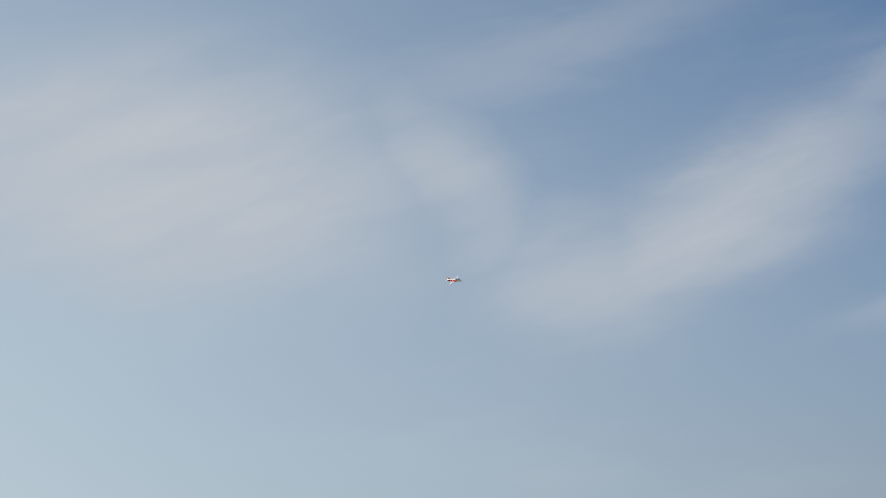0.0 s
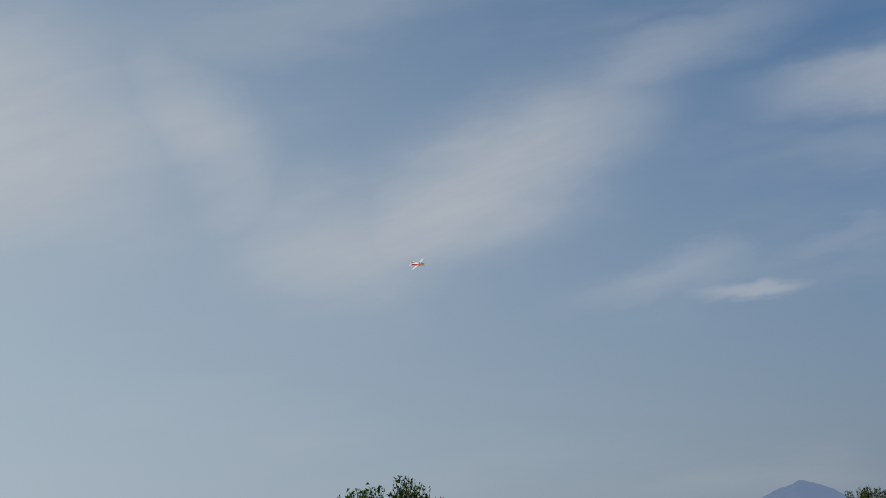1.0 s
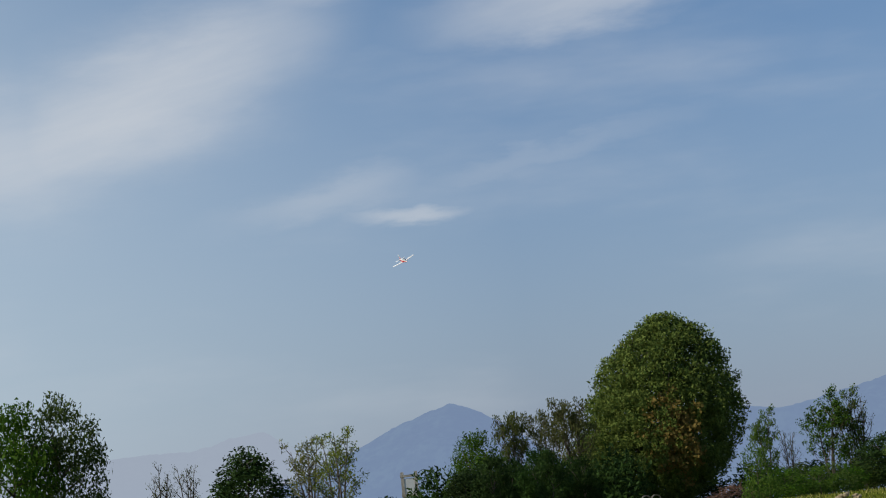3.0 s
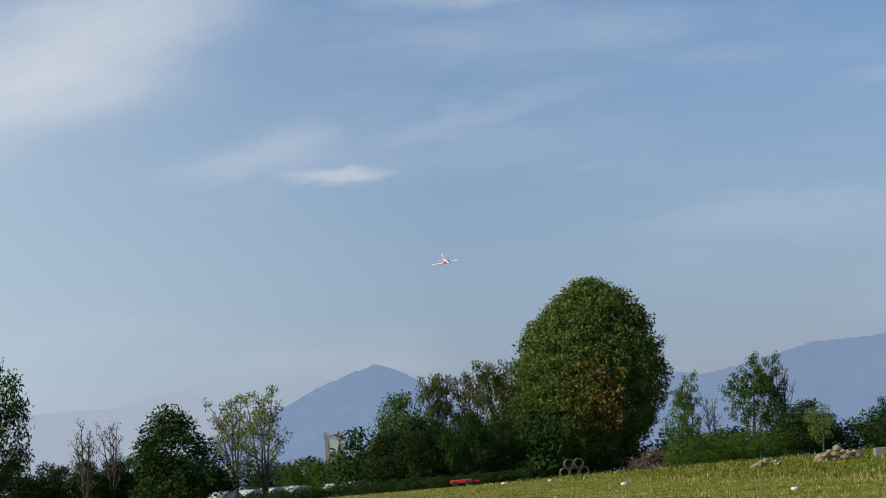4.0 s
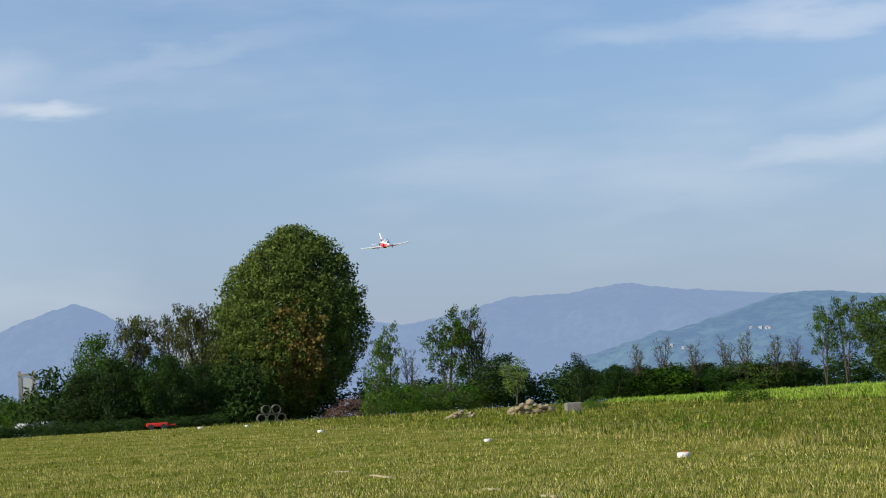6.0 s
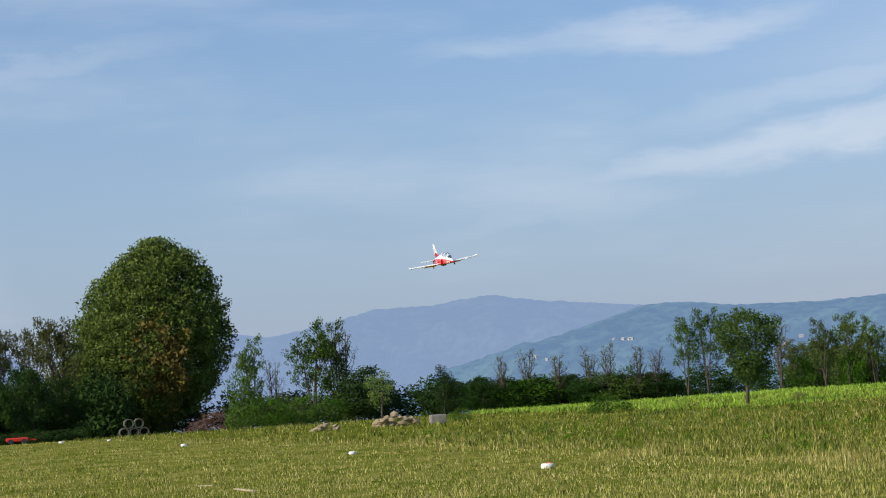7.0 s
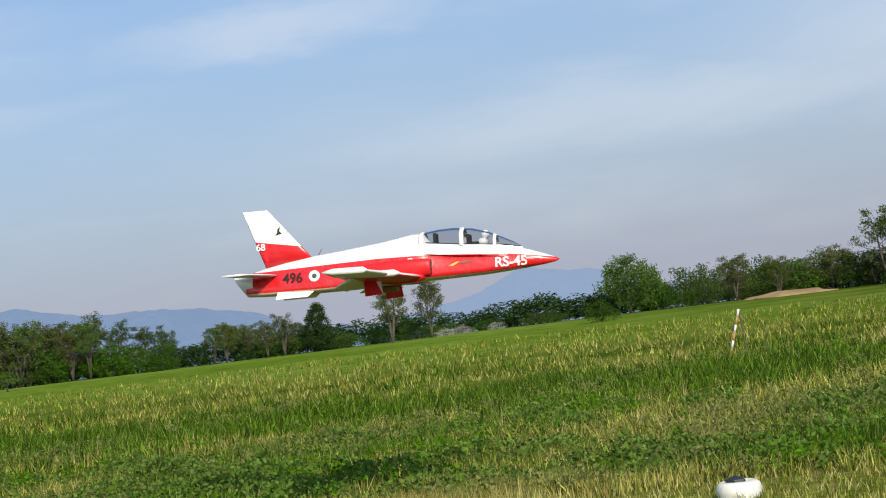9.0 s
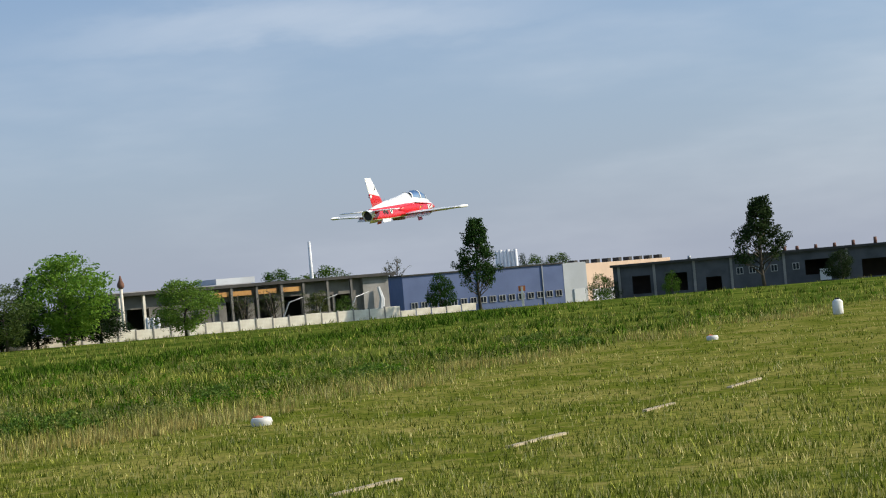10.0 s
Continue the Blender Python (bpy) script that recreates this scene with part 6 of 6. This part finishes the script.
# concrete frame tower and polytunnels beyond the trees
tower, L = frontage("concrete_tower", "open-topped concrete frame tower behind the trees", "tower", (49.24, 183.51), (50.78, 183.09))
TH = 4.55 - tower.matrix_basis.translation.z
for x in (0.0, L - 0.3):
    for y in (0.0, L - 0.3):
        part("column", boxed(x, x + 0.3, y, y + 0.3, 0, TH), CONCRETE, tower, "concrete column")
for z in (0.35, 0.62, 0.92):
    part("slab", boxed(-0.05, L + 0.05, -0.05, L + 0.05, TH * z, TH * z + 0.22), CONCRETE, tower, "concrete slab")
part("infill", boxed(0.3, L - 0.3, 0.05, 0.2, 0, TH * 0.9), PALE_WALL, tower, "pale infill wall")

TUNNELS = [12.3, 13.0, 13.6, 14.3, 15.4, 15.95, 16.7]
for a in TUNNELS:
    x, y = polar(a, 142)
    tn = empty("polytunnel", "low white polythene tunnel behind the field", "polytunnel", "polytunnels", at=Matrix.Translation((x, y, lie(x, y))) @ Matrix.Rotation(radians(-a + 8), 4, "Z"))
    bm = bmesh.new()
    loft(bm, [[(0.78 * math.cos(math.pi * i / 10), yy, 0.25 + 0.72 * math.sin(math.pi * i / 10)) for i in range(11)] + [(-0.78, yy, 0), (0.78, yy, 0)] for yy in (0, 9)])
    part("cover", bm, PALE_WALL, tn, "white polythene cover", True)
    for yy in (0, 3, 6):
        bm = bmesh.new()
        tube(bm, [(0.81 * math.cos(math.pi * i / 10), yy - 0.03, 0.25 + 0.75 * math.sin(math.pi * i / 10)) for i in range(11)], [0.03] * 11, 5)
        part("hoop", bm, STEEL, tn, "steel hoop")


def rock(bm, x, y, z, s, r):
    v = bmesh.ops.create_icosphere(bm, subdivisions=1, radius=s)["verts"]
    k = Vector((r.uniform(0.8, 1.5), r.uniform(0.8, 1.3), r.uniform(0.5, 1.1)))
    for q in v:
        q.co = Vector((x, y, z)) + Vector((q.co.x * k.x, q.co.y * k.y, q.co.z * k.z)) * r.uniform(0.8, 1.2)


rr = random.Random(3)


def stone_heap(name, label, a0, a1, d, tall, n, mat):
    x0, y0 = polar((a0 + a1) / 2, d)
    hp = empty(name, label, "rubble", at=Matrix.Translation((x0, y0, lie(x0, y0))) @ Matrix.Rotation(radians(-(a0 + a1) / 2), 4, "Z"))
    half = radians(a1 - a0) * d / 2
    for i in range(n):
        bm = bmesh.new()
        u = rr.uniform(-1, 1)
        s = rr.uniform(0.07, 0.17)
        rock(bm, u * half, rr.uniform(-0.4, 0.4), max(0.05, rr.random() * tall * (1 - abs(u) * 0.6)), s, rr)
        part("stone", bm, mat, hp)
    return hp


stone_heap("stone_pile", "pile of pale broken stones at the field's edge", 28.94, 30.24, 84, 0.5, 64, STONE)
stone_heap("stone_pile", "low scatter of pale stones at the field's edge", 27.23, 27.96, 84, 0.3, 22, STONE)
blk = empty("concrete_block", "grey concrete cube at the field's edge", "block", at=Matrix.Translation((43.03, 72.14, -0.05)) @ Matrix.Rotation(radians(-20), 4, "Z"))
part("block", boxed(-0.33, 0.33, -0.3, 0.3, 0, 0.40, 0.03), rough_paint("block_concrete", (0.22, 0.21, 0.19), (0.15, 0.14, 0.13), 3.0, 0.9), blk)

# brush pile, pipes and a red roller near the big tree
bp = empty("brush_pile", "heap of dry reddish brown cut branches", "brush pile", at=Matrix.Translation((46.32, 101.97, -0.3)))
for i in range(3):
    bm = bmesh.new()
    for j in range(160):
        u, v_ = rr.uniform(-1, 1), rr.uniform(-0.5, 0.5)
        z = rr.random() * 1.1 * max(0.05, 1 - u * u)
        a = rr.uniform(0, 6.28)
        p = Vector((u * 1.75, v_ * 1.5, z))
        tube(bm, [p, p + Vector((math.cos(a) * 0.5, math.sin(a) * 0.5, rr.uniform(-0.15, 0.3)))], [0.02, 0.008], 3)
    part("branch_tangle", bm, TWIG, bp)
PIPE_GREY = rough_paint("pipe_concrete", (0.12, 0.115, 0.10), (0.07, 0.065, 0.06), 2.0, 0.9)
pipes = empty("pipe_stack", "stack of five grey concrete pipes seen end on", "pipes", at=Matrix.Translation((42.18, 103.76, -0.3)) @ Matrix.Rotation(radians(-14), 4, "Z"))
for x, z in ((-0.56, 0.27), (0.0, 0.27), (0.56, 0.27), (-0.28, 0.76), (0.28, 0.76)):
    bm = bmesh.new()
    rg = []
    for y, r_ in ((0, 0.225), (0, 0.27), (0.5, 0.27), (0.5, 0.225)):
        rg.append([(x + r_ * math.cos(2 * math.pi * i / 16), y, z + r_ * math.sin(2 * math.pi * i / 16)) for i in range(16)])
    loft(bm, rg + [rg[0]], False)
    part("pipe", bm, PIPE_GREY, pipes)
rl = empty("red_trailer", "small red farm implement on the grass", "implement", at=Matrix.Translation((35.53, 104.10, -0.25)) @ Matrix.Rotation(radians(-18), 4, "Z"))
part("frame", boxed(-0.6, 0.6, -0.3, 0.3, 0.14, 0.36, 0.04), RED_PAINT, rl, "red painted frame")
part("drawbar", boxed(0.6, 1.0, -0.05, 0.05, 0.18, 0.26), RED_PAINT, rl)
for x in (-0.35, 0.35):
    bm = bmesh.new()
    tube(bm, [(x, -0.36, 0.15), (x, 0.36, 0.15)], [0.15, 0.15], 12)
    part("wheel", bm, J_DARK, rl, "dark wheel")

# striped post in the meadow with its prop
sp = empty("striped_post", "leaning red and white striped post with a prop stake", "post", at=Matrix.Translation((37.94, -12.68, -0.02)) @ Matrix.Rotation(radians(-108), 4, "Z"))
for i in range(6):
    bm = bmesh.new()
    a, b = i / 6, (i + 1) / 6
    tube(bm, [(0.27 * a, 0, 0.92 * a), (0.27 * b, 0, 0.92 * b)], [0.024, 0.024], 8)
    part("band", bm, W_PAINT if i % 2 else RUST, sp, "", True)
bm = bmesh.new()
tube(bm, [(0.34, 0.05, 0), (0.27, 0, 0.9)], [0.014, 0.012], 6)
part("prop", bm, M["bark_pale"], sp, "thin wooden prop")
stake = empty("wooden_stake", "pale wooden stake in the field", "stake", at=Matrix.Translation((87.05, 49.21, -0.05)))
part("stake", boxed(-0.03, 0.03, -0.03, 0.03, 0, 0.6), WALL_WHITE, stake)
stake2 = copy_thing(stake, Matrix.Translation((77.35, 71.01, -0.05)))

# bare soil mound at the field's end
md = bmesh.new()
bmesh.ops.create_uvsphere(md, u_segments=24, v_segments=10, radius=1.0)
for v in md.verts:
    k = 1 + 0.25 * noise.noise(v.co * 2.2)
    v.co = Vector((v.co.x * 2.6 * k, v.co.y * 1.4 * k, v.co.z * 0.36 * k))
me = bpy.data.meshes.new("soil_mound")
md.to_mesh(me)
md.free()
me.materials.append(SOIL)
mound = tagged(new("soil_mound", me), "low mound of bare ochre soil by the trees", "mound")
mound.matrix_basis = Matrix.Translation((105.01, -38.95, -0.1)) @ Matrix.Rotation(radians(-110), 4, "Z")

# houses scattered on the hillsides
# white houses toned to grey, with the haze put into the colour
HAZED_WALL = rough_paint("hazed_wall", (0.42, 0.42, 0.42), (0.33, 0.33, 0.34), 1.0, 0.9)
for a, d, h, form in ((166.85, 134, 1.6, "bush"), (168.94, 137, 2.2, "sparse"), (169.75, 138, 2.4, "sparse"), (171.05, 140, 2.0, "olive"), (171.86, 141, 1.5, "bush"), (164.44, 130, 2.2, "dark"), (179.23, 158, 1.6, "bush"), (186.14, 156, 1.9, "dark"), (181.33, 157, 1.3, "bush")):
    plant(form, a, d, h, h * 1.1, "shrubs by the buildings")
hr = random.Random(11)
TOWN = [(36.52, 0.92), (36.23, 0.90), (41.11, 0.64), (40.94, 0.46), (56.77, 1.14), (56.44, 1.00),
        (58.64, 0.99), (56.84, 1.09), (59.32, 1.05), (58.66, 1.00), (62.64, 0.87), (68.59, 0.41), (33.93, 0.51)]
for a, e in TOWN:
    for j in range(1 + (a < 60)):
        ya, te = radians(a + hr.uniform(-0.25, 0.25)), radians(e + hr.uniform(-0.07, 0.07))
        way = Vector((math.sin(ya) * math.cos(te), math.cos(ya) * math.cos(te), math.sin(te)))
        spots = [s.ray_cast(Vector((0, 0, EYE)), way) for s in SLOPES]
        spots = sorted((s for s in spots if s[0] is not None), key=lambda s: s[3])
        if not spots:
            continue
        x, y, z = spots[0][0]
        hs = empty("hill_house", "distant white house on the wooded hillside", "house", "houses on the hills", at=Matrix.Translation((x, y, z)) @ Matrix.Rotation(radians(-a + hr.uniform(-25, 25)), 4, "Z"))
        wd = hr.uniform(1.6, 3.6)
        part("wall", boxed(-wd, wd, -2.2, 2.2, -2.0, 1.6), HAZED_WALL, hs, "pale wall, greyed in place of haze")
        bm = bmesh.new()
        loft(bm, [[(-wd - 0.3, -2.5, 1.6), (wd + 0.3, -2.5, 1.6), (wd + 0.3, 2.5, 1.6), (-wd - 0.3, 2.5, 1.6)], [(-wd * 0.7, -0.1, 2.7), (wd * 0.7, -0.1, 2.7), (wd * 0.7, 0.1, 2.7), (-wd * 0.7, 0.1, 2.7)]])
        part("roof", bm, HAZED_WALL, hs, "pale roof, greyed in place of haze")

# far-off airliner crossing above the hills
air = empty("airliner", "tiny distant white airliner in the sky", "aircraft")
bm = bmesh.new()
tube(bm, [(19, 0, -0.3), (17, 0, 0), (13, 0, 0.3), (-11, 0, 0.3), (-18, 0, 1.2)], [0.3, 1.4, 2.0, 2.0, 0.4], 12)
part("fuselage", bm, J_WHITE, air, "", True)
for s in (1, -1):
    bm = bmesh.new()
    loft(bm, [foil(5, 6, s * 1.5, -0.6, 0.12), foil(-3.5, 2, s * 17, 0.8, 0.1)])
    part("wing", bm, J_WHITE, air, "", True)
    bm = bmesh.new()
    loft(bm, [foil(-13.5, 3.4, s * 0.5, 1.0, 0.1), foil(-16.5, 1.6, s * 6.2, 1.3, 0.1)])
    part("tailplane", bm, J_WHITE, air)
    bm = bmesh.new()
    tube(bm, [(5.5, s * 6, -1.6), (1.5, s * 6, -1.5)], [1.1, 0.8], 10)
    part("engine", bm, J_WHITE, air, "", True)
bm = bmesh.new()
loft(bm, [foil(-11.5, 5.5, 0, 1.5, 0.1, True), foil(-16.8, 2.4, 0, 7.6, 0.1, True)])
part("fin", bm, J_DARK, air)


# ---- movement ----
JET_PATH = [
    (0, 2.18, 275.58, 56.90, 122.4, -16.5, 34.7),
    (0.5, 15.67, 265.84, 52.35, 130.9, -15.2, 36.8),
    (1, 29.90, 254.68, 47.30, 139.4, -13.8, 38.9),
    (1.5, 41.26, 241.09, 40.90, 149.9, -13.4, 35.8),
    (2, 48.98, 226.77, 35.42, 160.4, -12.9, 32.6),
    (2.5, 53.96, 210.57, 30.68, 172.8, -11.6, 34.3),
    (4, 55.32, 160.25, 17.78, 186.2, -12.9, 8.1),
    (4.5, 53.47, 143.25, 14.47, 187.4, -11.4, 8.0),
    (5, 51.07, 126.26, 11.59, 188.5, -9.9, 7.9),
    (5.5, 47.99, 109.17, 10.09, 193.3, -6.8, 4.8),
    (7, 35.85, 58.40, 5.85, 197.2, -4.7, 8.8),
    (7.5, 30.51, 42.02, 4.78, 200.0, -7.0, -0.4),
    (8, 25.11, 25.99, 3.47, 199.2, -6.6, -1.7),
    (8.2, 23.00, 19.76, 2.95, 198.2, -4.7, -0.2),
    (8.3, 21.94, 16.72, 2.72, 199.4, -3.8, 0.1),
    (8.4, 20.89, 13.72, 2.54, 199.7, -3.1, 0.8),
    (8.5, 19.89, 10.77, 2.36, 200.4, -2.8, 1.0),
    (8.6, 18.95, 7.89, 2.23, 200.8, -2.6, 0.7),
    (8.7, 18.12, 5.02, 2.13, 200.4, -2.4, -0.8),
    (8.8, 17.35, 2.10, 2.05, 200.6, -2.5, -2.2),
    (8.9, 16.56, -0.85, 1.98, 201.1, -2.4, -2.6),
    (9, 15.70, -3.90, 1.93, 201.4, -2.7, -2.4),
    (9.1, 14.69, -7.02, 1.87, 201.1, -2.0, -1.8),
    (9.2, 13.52, -10.13, 1.86, 200.4, -1.6, -1.2),
    (9.3, 12.21, -13.15, 1.89, 199.6, -1.1, -1.2),
    (9.4, 10.82, -16.06, 1.99, 198.9, -0.1, -1.5),
    (9.5, 9.48, -18.92, 2.09, 198.0, 0.5, -2.0),
    (9.6, 8.21, -21.85, 2.24, 197.0, 1.4, -0.6),
    (9.7, 7.03, -25.04, 2.41, 197.4, 1.5, -0.2),
    (9.8, 5.79, -28.39, 2.59, 198.5, 1.6, 0.3),
    (9.9, 4.55, -31.78, 2.80, 199.3, 2.2, 0.1),
    (10, 3.27, -35.19, 3.08, 199.5, 2.9, 0.2),
]


def jet_pose(x, y, z, heading, pitch, roll):
    """Place of the nose, compass heading, nose up, right wing down."""
    return pose(x, y, z, 0, 0, 90 - heading) @ pose(0, 0, 0, 0, -pitch) @ pose(0, 0, 0, roll)


def air_pose(yaw, height, d):
    x, y = polar(yaw, d)
    return pose(x, y, EYE + d * math.tan(radians(height)), 0, 0, 180 - yaw + 48) @ pose(0, 0, 0, 0, -3)


def motions():
    walk(air, [(0.0, air_pose(60.64, 5.93, 3600)), (10.0, air_pose(49.32, 6.67, 3600))])
    walk(jet, [(t, jet_pose(*q)) for t, *q in JET_PATH])


motions()
